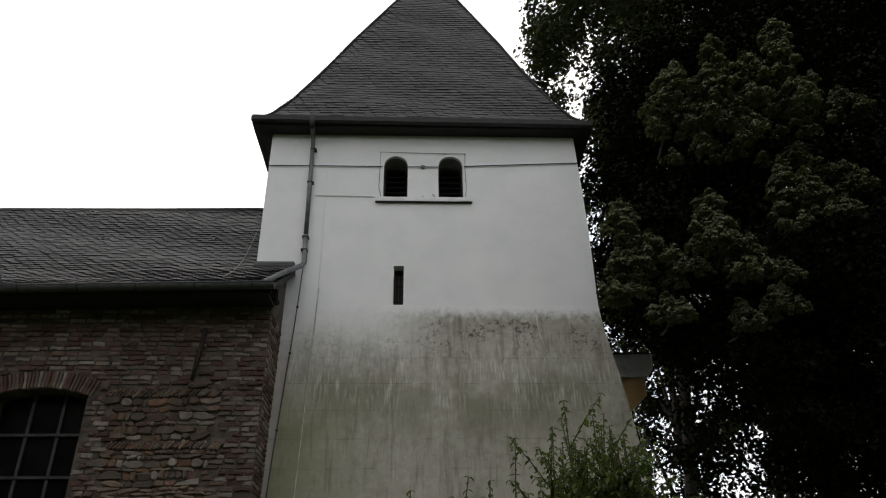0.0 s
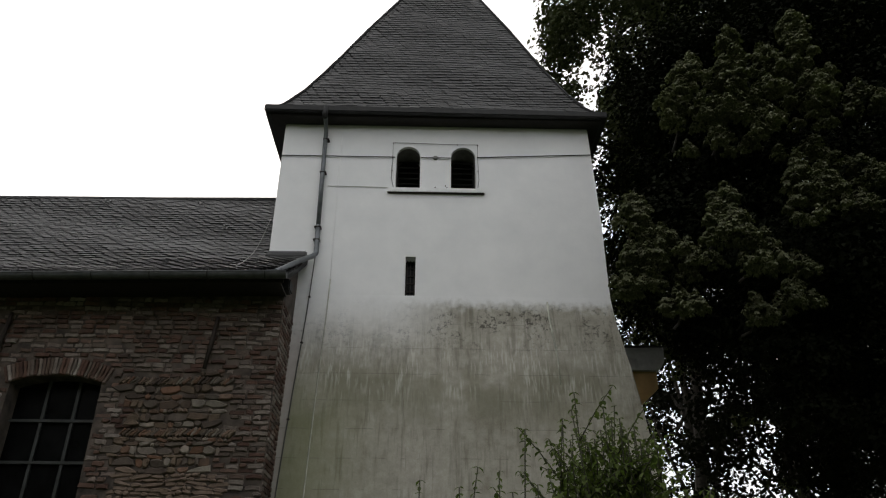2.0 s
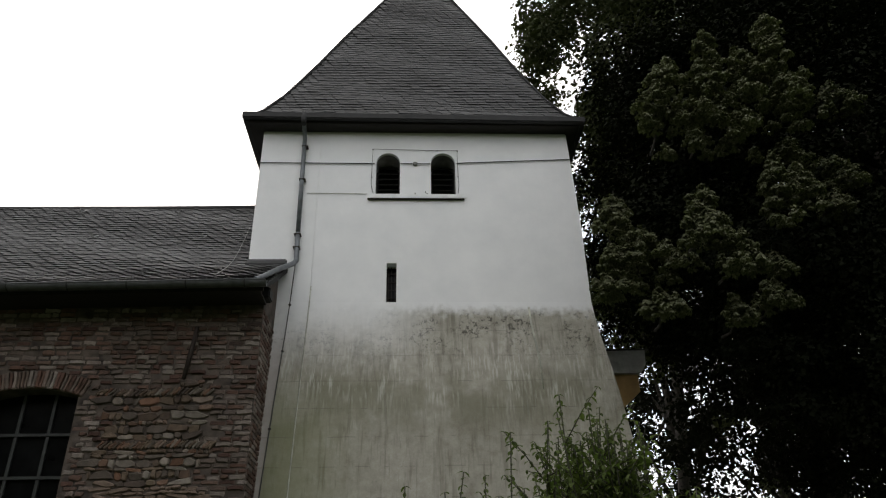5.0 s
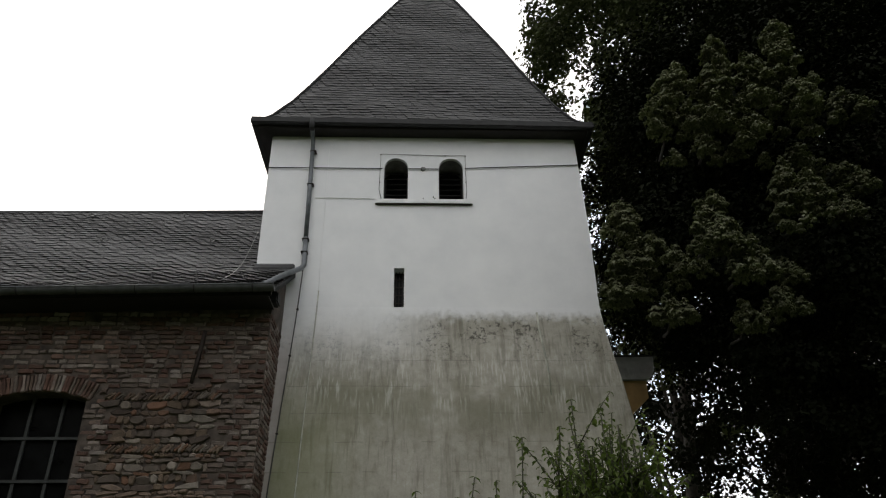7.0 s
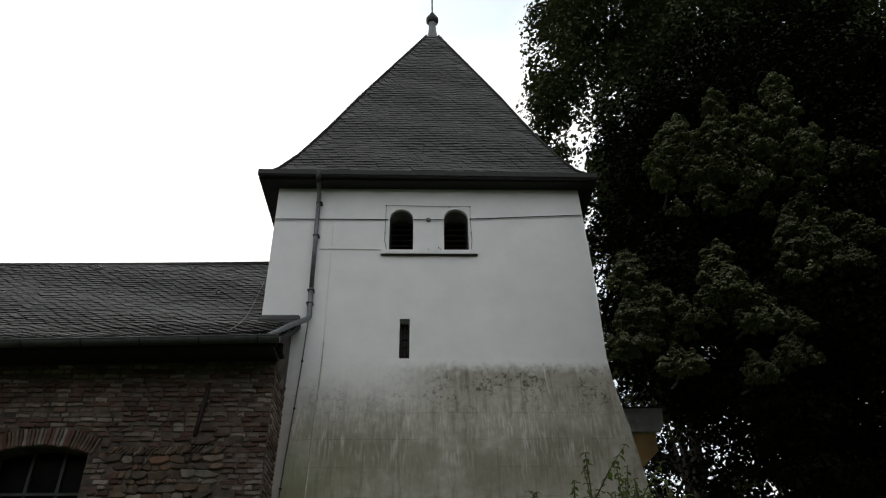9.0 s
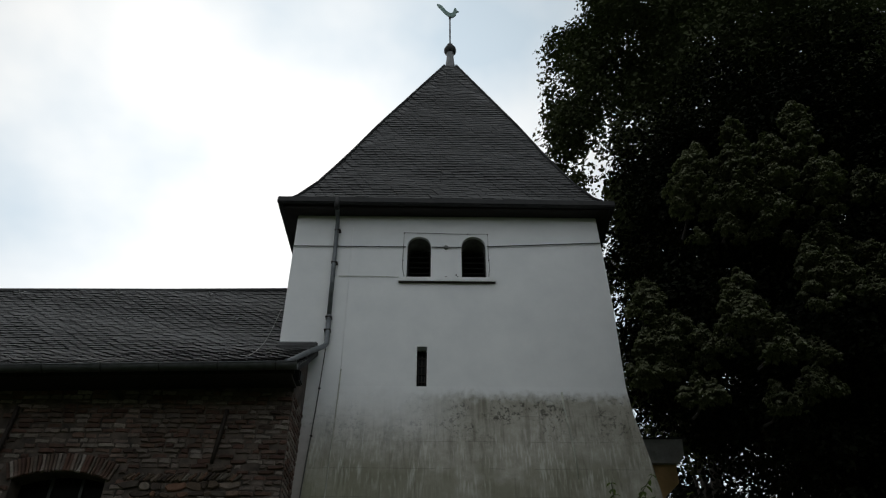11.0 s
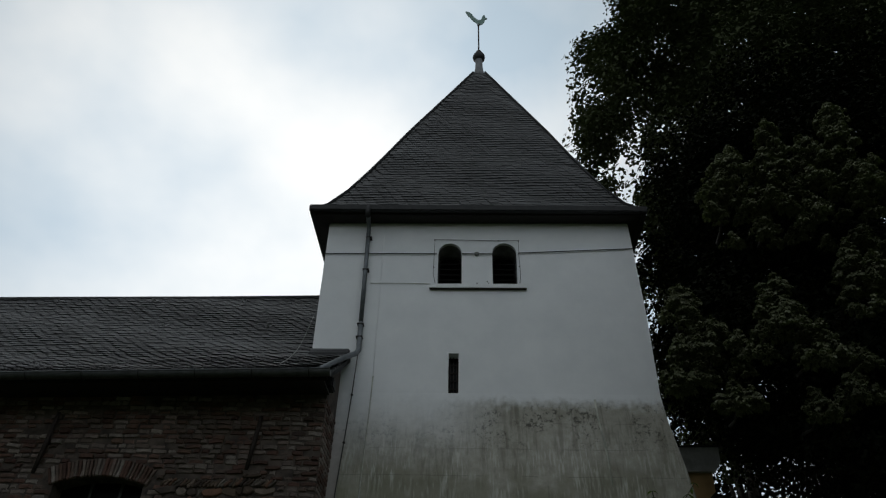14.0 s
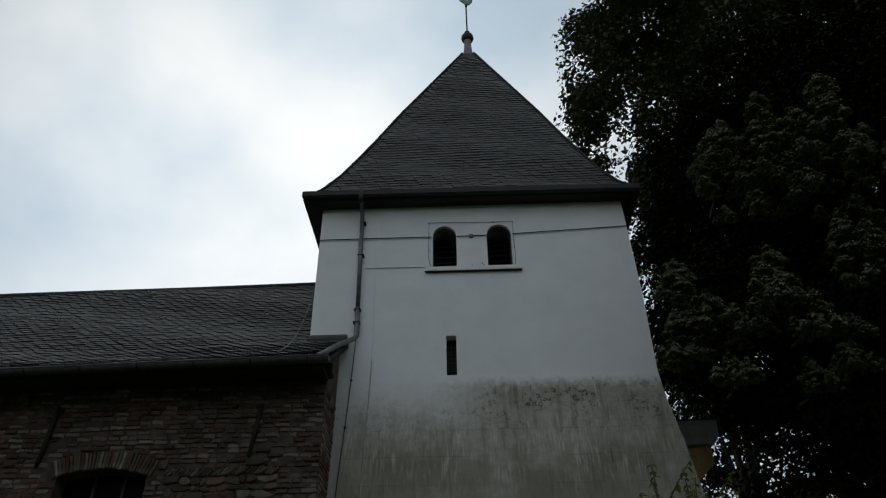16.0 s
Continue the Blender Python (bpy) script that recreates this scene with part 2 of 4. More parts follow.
# the shade inside the crowns is painted into this near-black leaf colour
M["leaf_dark"] = leaf_material("lime_leaf_shaded", [(0.004, 0.0052, 0.0028), (0.010, 0.0125, 0.006), (0.006, 0.0075, 0.004)], 0.05)
M["leaf_far"] = leaf_material("tall_lime_leaf", [(0.022, 0.027, 0.014), (0.060, 0.069, 0.035), (0.036, 0.044, 0.022)], 0.08)
# same lime leaf made paler: skylight on the outer boughs painted in
M["leaf_tip"] = leaf_material("lime_leaf_lit", [(0.054, 0.060, 0.031), (0.084, 0.090, 0.051), (0.145, 0.147, 0.105)], 0.15)
M["leaf_bush"] = leaf_material("shrub_leaf", [(0.066, 0.090, 0.028), (0.110, 0.136, 0.054), (0.042, 0.060, 0.021)], 0.30)

glass = Mat("old_window_glass", 0.22, 0, 0.08)
glass.color(glass.ramp(glass.noise(3, 3), [(0.3, (0.0015, 0.0016, 0.0017)), (0.7, (0.007, 0.0075, 0.008))]))
glass.bump(glass.noise(5, 2), 0.2, 0.02)
M["glass"] = glass.m


# ---------------------------------------------------------------- building helpers
def mesh_object(name, bm, mat):
    me = bpy.data.meshes.new(name)
    bm.normal_update()
    bm.to_mesh(me)
    bm.free()
    me.materials.append(M[mat])
    return new(name, me)


def part(name, bm, mat, parent, label=""):
    ob = mesh_object(name, bm, mat)
    ob.parent = parent
    return tagged(ob, label)


def thing(name, label, category, group="", kind=""):
    return tagged(new(name), label, category, group, kind)


def add_box(bm, x0, x1, y0, y1, z0, z1, bevel=0.0):
    r = bmesh.ops.create_cube(bm, size=1.0)
    m = Matrix.Translation(((x0 + x1) / 2, (y0 + y1) / 2, (z0 + z1) / 2)) @ Matrix.Diagonal((x1 - x0, y1 - y0, z1 - z0, 1))
    bmesh.ops.transform(bm, matrix=m, verts=r["verts"])
    if bevel:
        bmesh.ops.bevel(bm, geom=list({e for v in r["verts"] for e in v.link_edges}), offset=bevel, segments=2, affect="EDGES")
    return r["verts"]


def box(x0, x1, y0, y1, z0, z1, bevel=0.0):
    bm = bmesh.new()
    add_box(bm, x0, x1, y0, y1, z0, z1, bevel)
    return bm


def add_tube(bm, pts, radii, sides=8):
    pts = [Vector(p) for p in pts]
    if not hasattr(radii, "__len__"):
        radii = [radii] * len(pts)
    rings, up = [], None
    for i, p in enumerate(pts):
        d = (pts[min(i + 1, len(pts) - 1)] - pts[max(i - 1, 0)]).normalized()
        if up is None:
            up = Vector((0, 0, 1)) if abs(d.z) < 0.9 else Vector((1, 0, 0))
        side = d.cross(up).normalized()
        up = side.cross(d).normalized()
        rings.append([bm.verts.new(p + radii[i] * (math.cos(a) * side + math.sin(a) * up)) for a in (2 * math.pi * k / sides for k in range(sides))])
    for a, b in zip(rings, rings[1:]):
        for k in range(sides):
            f = bm.faces.new((a[k], a[(k + 1) % sides], b[(k + 1) % sides], b[k]))
            f.smooth = True
    bm.faces.new(rings[0][::-1])
    bm.faces.new(rings[-1])


def tube(pts, radii, sides=8):
    bm = bmesh.new()
    add_tube(bm, pts, radii, sides)
    return bm


def lathe(profile, cx, cy, sides=20):
    bm = bmesh.new()
    rings = [[bm.verts.new((cx + r * math.cos(a), cy + r * math.sin(a), z)) for a in (2 * math.pi * k / sides for k in range(sides))] for r, z in profile]
    for a, b in zip(rings, rings[1:]):
        for k in range(sides):
            f = bm.faces.new((a[k], a[(k + 1) % sides], b[(k + 1) % sides], b[k]))
            f.smooth = True
    bm.faces.new(rings[0][::-1])
    bm.faces.new(rings[-1])
    return bm


def prism_y(outline, y0, y1):
    """A closed outline of (x, z), pushed from y0 to y1."""
    bm = bmesh.new()
    a = [bm.verts.new((x, y0, z)) for x, z in outline]
    b = [bm.verts.new((x, y1, z)) for x, z in outline]
    bm.faces.new(a)
    bm.faces.new(b[::-1])
    for i in range(len(a)):
        j = (i + 1) % len(a)
        bm.faces.new((a[j], a[i], b[i], b[j]))
    bmesh.ops.recalc_face_normals(bm, faces=bm.faces[:])
    return bm


def prism_x(outline, x0, x1):
    bm = bmesh.new()
    a = [bm.verts.new((x0, y, z)) for y, z in outline]
    b = [bm.verts.new((x1, y, z)) for y, z in outline]
    bm.faces.new(a)
    bm.faces.new(b[::-1])
    for i in range(len(a)):
        j = (i + 1) % len(a)
        bm.faces.new((a[j], a[i], b[i], b[j]))
    bmesh.ops.recalc_face_normals(bm, faces=bm.faces[:])
    return bm


def cut(ob, bm):
    """Take the volume of bm out of ob, for good."""
    me = bpy.data.meshes.new("cutter")
    bmesh.ops.recalc_face_normals(bm, faces=bm.faces[:])
    bm.to_mesh(me)
    bm.free()
    tool = new("cutter", me)
    mod = ob.modifiers.new("cut", "BOOLEAN")
    mod.operation, mod.solver, mod.object = "DIFFERENCE", "EXACT", tool
    bpy.context.view_layer.update()
    done = bpy.data.meshes.new_from_object(ob.evaluated_get(bpy.context.evaluated_depsgraph_get()))
    ob.modifiers.clear()
    old, ob.data = ob.data, done
    bpy.data.meshes.remove(old)
    bpy.data.objects.remove(tool)
    bpy.data.meshes.remove(me)


def joined(name, verts, faces, mat, parent=None, label=""):
    me = bpy.data.meshes.new(name)
    me.from_pydata(verts, [], faces)
    me.materials.append(M[mat])
    me.update()
    ob = new(name, me)
    ob.parent = parent
    return tagged(ob, label)


# ---------------------------------------------------------------- ground
bm = bmesh.new()
bmesh.ops.create_grid(bm, x_segments=60, y_segments=60, size=1.0)
for v in bm.verts:
    far = max(abs(v.co.x), abs(v.co.y))
    v.co = Vector((v.co.x, v.co.y, 0)) * (18 + 700 * far**4)
    v.co.z = GROUND + 0.05 * noise.noise(v.co * 0.35)
tagged(mesh_object("ground", bm, "earth"), "green churchyard grass round the church", "ground", kind="structure")

# unseen dark tree line, added away from the church to block low skylight
bm = bmesh.new()
rows = []
for a in np.linspace(radians(168), radians(378), 90):
    d = Vector((math.cos(a), math.sin(a), 0))
    col = []
    for k in range(9):
        u = k / 8
        q = noise.noise(d * 6 + Vector((0, 0, u * 3))) + 0.5 * noise.noise(d * 15 + Vector((0, 0, u * 7)))
        top = 15.0 + 2.5 * noise.noise(d * 4)
        col.append(bm.verts.new(Vector((0, -9, GROUND)) + d * (23 + 1.5 * q + 3.0 * u * u) + Vector((0, 0, u * top))))
    rows.append(col)
for p, q in zip(rows, rows[1:]):
    for k in range(8):
        bm.faces.new((p[k], p[k + 1], q[k + 1], q[k]))
tagged(mesh_object("backdrop", bm, "blocker_green"), "unseen dark green tree line added to block low skylight", "trees", kind="structure")

# ---------------------------------------------------------------- tower
# z, right flare, front flare
FLARE = [(GROUND - 0.3, 0.72, 0.52), (2.4, 0.58, 0.41), (4.0, 0.455, 0.315), (4.68, 0.395, 0.26), (5.3, 0.335, 0.20), (5.8, 0.265, 0.14),
         (6.2, 0.20, 0.085), (6.64, 0.135, 0.035), (7.1, 0.09, 0.006), (8.66, 0.075, 0.0), (10.72, 0.0, 0.0)]
XL, XR, DEEP = -2.945, 2.95, 5.9


def front_y(z):
    return -float(np.interp(z, [f[0] for f in FLARE], [f[2] for f in FLARE]))


def build_tower():
    tower = thing("church_tower", "whitewashed church tower with stained lower walls", "church tower")
    bm = bmesh.new()
    rings = []
    for z, r, f in FLARE:
        ring = [(XL, -f, z), (XR + r, -f, z), (XR + r, DEEP + f, z), (XL, DEEP + f, z)]
        rings.append([bm.verts.new(p) for p in ring])
    for a, b in zip(rings, rings[1:]):
        for k in range(4):
            bm.faces.new((a[k], a[(k + 1) % 4], b[(k + 1) % 4], b[k]))
    bm.faces.new(rings[0][::-1])
    bm.faces.new(rings[-1])
    vertical = [e for e in bm.edges if abs(e.verts[0].co.z - e.verts[1].co.z) > 0.1]
    bmesh.ops.bevel(bm, geom=vertical, offset=0.02, segments=2, affect="EDGES")
    wall = part("wall", bm, "plaster", tower)
    for x0, x1 in ((-0.762, -0.308), (0.275, 0.741)):
        r = (x1 - x0) / 2
        top = [((x0 + x1) / 2 + r * math.cos(a), 10.0 + r * math.sin(a)) for a in (math.pi * k / 16 for k in range(17))]
        cut(wall, prism_y([(x0, 9.30), (x1, 9.30)] + top, -0.3, 0.55))
    cut(wall, prism_y([(-0.528, 7.098), (-0.352, 7.098), (-0.352, 7.848), (-0.528, 7.848)], -0.3, 0.5))
    for me_face in wall.data.polygons:
        me_face.use_smooth = False
    return tower


tower = build_tower()


def belfry_window(x0, x1):
    # near-black sheet stands in for the unlit space behind the louvres
    w = part("belfry_window", box(x0 + 0.004, x1 - 0.004, 0.49, 0.53, 9.30, 10.24), "void", tower, "round-arched belfry opening with dark wooden louvres")
    # added liner, greyed to put the shade of the arch recess into its colour
    liner = bmesh.new()
    r = (x1 - x0) / 2 - 0.004
    line = [(x0 + 0.004, 9.302)] + [((x0 + x1) / 2 - r * math.cos(a), 10.0 + r * math.sin(a)) for a in (math.pi * k / 16 for k in range(17))] + [(x1 - 0.004, 9.302)]
    rows = [[liner.verts.new((x, y, z)) for x, z in line] for y in (0.07, 0.25, 0.49)]
    for p, q in zip(rows, rows[1:]):
        for k in range(len(line) - 1):
            liner.faces.new((p[k], p[k + 1], q[k + 1], q[k]))
    part("reveal", liner, "reveal_shade", w, "added reveal liner with shade in its grey")
    for i in range(7):
        z = 9.34 + 0.125 * i
        bm = box(x0 + 0.006, x1 - 0.006, 0.33, 0.48, -0.010, 0.010, 0.003)
        bmesh.ops.rotate(bm, verts=bm.verts[:], cent=(0, 0.405, 0), matrix=Matrix.Rotation(radians(38), 3, "X"))
        bmesh.ops.translate(bm, verts=bm.verts[:], vec=(0, 0, z + 0.05))
        part("louvre", bm, "louvre", w)
    for x in (x0 + 0.006, x1 - 0.036):
        part("jamb_post", box(x, x + 0.03, 0.31, 0.36, 9.302, 9.98), "louvre", w)


belfry_window(-0.762, -0.308)
belfry_window(0.275, 0.741)

sill = part("window_sill", box(-0.908, 0.902, -0.055, 0.02, 9.178, 9.272, 0.008), "white", tower, "white projecting sill under both belfry openings")
# dark strip that stands in for the shadow line below the sill
part("drip_edge", box(-0.900, 0.894, -0.056, 0.0, 9.163, 9.177, 0.003), "iron", sill)

slit = part("slit_window", box(-0.526, -0.354, 0.20, 0.21, 7.10, 7.846), "glass", tower, "narrow slit window with dark bars in white wall")
for x in (-0.498, -0.44, -0.382):
    part("bar", box(x - 0.008, x + 0.008, 0.15, 0.17, 7.10, 7.846), "iron", slit)
for z in (7.25, 7.40, 7.55, 7.70):
    part("cross_bar", box(-0.526, -0.354, 0.165, 0.18, z - 0.007, z + 0.007), "iron", slit)
bm = bmesh.new()
for x0, x1, z0, z1 in ((-0.556, -0.528, 7.07, 7.876), (-0.352, -0.324, 7.07, 7.876), (-0.528, -0.352, 7.848, 7.876)):
    add_box(bm, x0, x1, -0.006, 0.03, z0, z1)
part("surround", bm, "white", slit)

# roof profile: half width at each height
PROFILE = [(3.24, 10.85), (3.11, 10.97), (2.97, 11.18), (2.82, 11.49), (2.67, 11.80), (2.40, 12.48), (2.10, 13.27), (1.66, 14.48), (1.08, 15.98), (0.36, 17.84), (0.16, 18.36)]
CY = 2.95


def lean(z):
    return -0.03 + 0.18 * max(0.0, z - 10.86) / 7.6


def build_tower_roof():
    roof = thing("tower_roof", "steep pyramid roof of dark grey slates", "roof")
    bm = bmesh.new()
    rings = [[bm.verts.new((lean(z) + sx * h, CY + sy * h, z)) for sx, sy in ((-1, -1), (1, -1), (1, 1), (-1, 1))] for h, z in [(3.18, 10.78)] + PROFILE]
    for a, b in zip(rings, rings[1:]):
        for k in range(4):
            bm.faces.new((a[k], a[(k + 1) % 4], b[(k + 1) % 4], b[k]))
    bm.faces.new(rings[0][::-1])
    bm.faces.new(rings[-1])
    part("roof_deck", bm, "under", roof)
    # soffit boards and eaves box
    bm = bmesh.new()
    add_box(bm, -3.19, 3.16, -0.28, CY * 2 + 0.28, 10.712, 10.787, 0.01)
    part("soffit", bm, "board", roof, "near-black eaves boards")
    # dressed slate hips
    for sx, sy in ((-1, -1), (1, -1), (1, 1), (-1, 1)):
        hip = [(lean(z) + sx * (h + 0.012), CY + sy * (h + 0.012), z + 0.012) for h, z in PROFILE[1:]]
        part("hip", tube(hip, 0.034, 6), "under", roof, "dark dressed hip edge")
    return roof


tower_roof = build_tower_roof()


def gutter_run(name, a, b, r, mat, label, parent=None):
    """A half-round gutter with a rolled lip between two points of one height."""
    a, b = Vector(a), Vector(b)
    d = (b - a).normalized()
    side = d.cross(Vector((0, 0, 1)))
    bm = bmesh.new()
    prof = [(r * math.cos(t), r * math.sin(t)) for t in (math.pi + math.pi * k / 10 for k in range(11))]
    inner = [(x * 0.93, y * 0.93) for x, y in prof[::-1]]
    ends = []
    for p in (a, b):
        ends.append([bm.verts.new(p + side * x + Vector((0, 0, y))) for x, y in prof + inner])
    n = len(ends[0])
    for k in range(n):
        f = bm.faces.new((ends[0][k], ends[0][(k + 1) % n], ends[1][(k + 1) % n], ends[1][k]))
        f.smooth = True
    for p, s in ((a, 1), (b, -1)):
        cap = [bm.verts.new(p + d * 0.004 * s + side * x * 0.97 + Vector((0, 0, y * 0.97))) for x, y in prof]
        bm.faces.new(cap)
    for sx in (-r, r):
        add_tube(bm, [a + side * sx, b + side * sx], 0.012, 6)
    bmesh.ops.recalc_face_normals(bm, faces=bm.faces[:])
    ob = mesh_object(name, bm, mat)
    ob.parent = parent
    return tagged(ob, label)


tg = thing("tower_gutter", "dark zinc box gutter round the tower eaves", "gutter")
for x0, x1, y0, y1 in ((-3.30, 3.27, -0.39, -0.28), (-3.30, -3.19, -0.28, 6.19), (3.16, 3.27, -0.28, 6.19), (-3.30, 3.27, 6.19, 6.30)):
    bm = box(x0, x1, y0, y1, 10.74, 10.88, 0.018)
    for v in bm.verts:
        v.co.z -= 0.007 * v.co.x
    part("gutter_side", bm, "zinc_dark", tg)

# lightning conductor down the middle of the front slope
line = thing("roof_conductor", "thin dark conductor down the slates of the tower roof", "cable")
part("conductor", tube([(lean(z) - 0.12, CY - h - 0.05, z) for h, z in PROFILE[4:-1]], 0.006, 5), "wire_dark", line)

# finial
fin = thing("roof_finial", "lead-covered neck and ball below a weathercock", "finial")
FX = lean(18.4)
part("neck", lathe([(0.17, 18.28), (0.155, 18.45), (0.115, 18.75), (0.10, 19.0), (0.115, 19.08)], FX, CY), "lead", fin)
part("ball", lathe([(0.02, 19.02)] + [(0.185 * math.sin(t), 19.22 - 0.185 * math.cos(t)) for t in (math.pi * k / 12 for k in range(1, 12))] + [(0.02, 19.41)], FX, CY), "zinc_dark", fin)
part("collar", lathe([(0.06, 19.36), (0.10, 19.42), (0.085, 19.47), (0.03, 19.52)], FX, CY), "iron", fin)
part("mast", tube([(FX, CY, 19.4), (FX, CY, 20.75)], 0.022), "iron", fin)
cock = [(-0.50, 21.42), (-0.44, 21.27), (-0.36, 21.16), (-0.24, 20.97), (-0.10, 20.82), (0.00, 20.76), (0.08, 20.80), (0.15, 20.90), (0.17, 21.02),
        (0.25, 21.06), (0.18, 21.10), (0.17, 21.20), (0.12, 21.23), (0.08, 21.16), (0.06, 21.04), (0.0, 20.98), (-0.08, 21.00), (-0.18, 21.10), (-0.26, 21.24), (-0.34, 21.36), (-0.42, 21.40)]
wc_ob = thing("weathercock", "small greenish metal weathercock on an iron mast", "weathervane")
part("cock", prism_y([(FX + 0.05 + x * 0.92, z) for x, z in cock], CY - 0.02, CY + 0.02), "copper", wc_ob)
part("socket", tube([(FX, CY, 20.70), (FX, CY, 20.80)], 0.034), "iron", wc_ob)

# tie rod, rosette and thin cables on the belfry wall
rod = thing("tie_rod", "thin dark iron rod across the belfry wall", "rod")
for x0, x1 in ((-2.96, -0.79), (-0.30, 0.27), (0.77, 2.965)):
    za, zb = 9.968 + (x0 + 2.95) * 0.0215, 9.968 + (x1 + 2.95) * 0.0215
    zm = lambda x: 9.968 + max(0, x - 0.35) * 0.049
    part("rod", tube([(x0, -0.022, zm(x0)), ((x0 + x1) / 2, -0.024, zm((x0 + x1) / 2)), (x1, -0.022, zm(x1))], 0.010, 6), "wire_dark", rod)
part("rosette", lathe([(0.045, -0.02), (0.05, 0.0), (0.03, 0.018), (0.012, 0.022)], 0, 0, 14), "wire", rod)
ros = rod.children[-1]
ros.matrix_basis = pose(-0.02, -0.02, 9.968, 90, 0, 0)

loop = thing("lightning_cable", "thin cable framing the two belfry openings", "cable")
part("cable", tube([(-0.80, -0.012, 9.30), (-0.845, -0.014, 9.50), (-0.835, -0.014, 10.0), (-0.832, -0.014, 10.31), (-0.3, -0.014, 10.30), (0.3, -0.014, 10.285), (0.79, -0.014, 10.29), (0.785, -0.014, 9.95), (0.80, -0.014, 9.5), (0.78, -0.012, 9.31)], 0.0055, 5), "wire", loop)
part("cable_tail", tube([(-2.02, -0.012, 9.30), (-1.4, -0.012, 9.30), (-0.80, -0.012, 9.285)], 0.006, 5), "wire_pale", loop)
for x, z in ((-0.838, 9.66), (-0.832, 10.30), (0.40, 10.286), (0.79, 10.28), (0.79, 9.68), (-0.02, 9.30), (0.2, 9.30), (0.17, 9.34)):
    part("clip", box(x - 0.010, x + 0.010, -0.025, 0.0, z - 0.010, z + 0.010, 0.003), "iron", loop)

wire = thing("wall_wire", "pale painted wire running down the tower wall", "cable")
part("wire", tube([(-1.825, front_y(z) - 0.010, z) for z in (10.4, 9.0, 8.0, 7.4)], 0.004, 5), "white", wire)
part("wire", tube([(-1.82 - 0.02 * (7.4 - z), front_y(z) - 0.012, z) for z in (7.4, 7.0, 6.6, 6.2, 5.8, 5.3, 4.7, 4.0, 3.0, 1.5, GROUND)], 0.011, 5), "wire_pale", wire)

cond = thing("lightning_conductor", "thin dark conductor clipped down the tower corner", "cable")
zs = (7.55, 7.1, 6.6, 6.2, 5.8, 5.3, 4.7, 4.0, 3.0, 1.5, GROUND)
part("conductor", tube([(-2.118, -0.03, 7.84)] + [(-2.13 - 0.045 * (7.55 - z), front_y(z) - 0.03, z) for z in zs], 0.009, 6), "wire_dark", cond)
for z in (7.04, 6.18, 4.87, 3.6):
    x = -2.13 - 0.045 * (7.55 - z)
    part("clip", box(x - 0.02, x + 0.02, front_y(z) - 0.042, front_y(z) + 0.02, z - 0.012, z + 0.012, 0.004), "iron", cond)

part("seam", tube([(1.93, front_y(7.0) - 0.004, 7.0), (1.945, front_y(6.7) - 0.004, 6.7), (1.99, front_y(6.3) - 0.004, 6.3), (2.02, front_y(5.98) - 0.004, 5.98), (2.03, front_y(5.5) - 0.004, 5.5)], [0.02, 0.016, 0.02, 0.016, 0.008], 6), "wire_pale", tower, "raised pale seam in the old render")

# downpipe of the tower, ending over the nave gutter
pipe = thing("tower_downpipe", "grey zinc downpipe from tower eaves to nave gutter", "downpipe")
part("pipe", tube([(-2.135, -0.36, 10.74), (-2.135, -0.20, 10.60), (-2.133, -0.085, 10.50), (-2.125, -0.075, 9.6), (-2.112, -0.075, 8.35)], 0.041, 12), "zinc", pipe)
part("pipe_lower", tube([(-2.112, -0.075, 8.42), (-2.105, -0.075, 8.0), (-2.10, -0.085, 7.86), (-2.13, -0.16, 7.76), (-2.27, -0.62, 7.43), (-2.41, -1.15, 7.02), (-2.46, -1.42, 6.84)], 0.046, 12), "zinc", pipe)
part("outlet", lathe([(0.05, 10.62), (0.055, 10.74), (0.05, 10.88)], -2.135, -0.36, 12), "zinc_dark", pipe)
for z in (10.3, 9.55, 8.38, 8.12):
    part("bracket", box(-2.175, -2.055, -0.125, 0.01, z - 0.009, z + 0.009, 0.003), "iron", pipe)

# bay on the far side of the tower
bay = thing("wall_bay", "small ochre bay with grey lead cap on tower side", "bay")
part("bay_wall", prism_y([(3.0, 5.20), (3.90, 5.75), (4.22, 6.02), (4.22, 6.36), (3.0, 6.36)], 1.7, 2.9), "ochre", bay)
part("cap", prism_y([(2.98, 6.35), (4.20, 6.35), (4.30, 6.40), (4.37, 6.52), (4.39, 6.80), (2.98, 6.78)], 1.6, 3.0), "lead_pale", bay)
part("cap_edge", box(2.98, 4.46, 1.56, 3.04, 6.80, 6.82), "zinc_dark", bay)

# ---------------------------------------------------------------- nave
NX0, NX1, NY, RY, RZ = -17.0, -2.385, -0.95, 2.2, 10.34
NDEEP = 2 * RY - NY
EAVE = (-1.52, 6.765)
ROOF = [EAVE, (-0.85, 7.19), (-0.2, 7.66), (0.3, 8.14), (RY, RZ)]
WX0, WX1, WSPRING, WCROWN, WFOOT = -6.245, -4.905, 5.20, 5.315, 2.3


def window_outline(grow=0.0):
    cx, half, rise = (WX0 + WX1) / 2, (WX1 - WX0) / 2, WCROWN - WSPRING
    rad = (half * half + rise * rise) / (2 * rise)
    a0 = math.asin(half / rad)
    arc = [(cx + (rad + grow) * math.sin(a), WCROWN - rad + (rad + grow) * math.cos(a)) for a in np.linspace(a0, -a0, 15)]
    return arc, cx, rad, a0


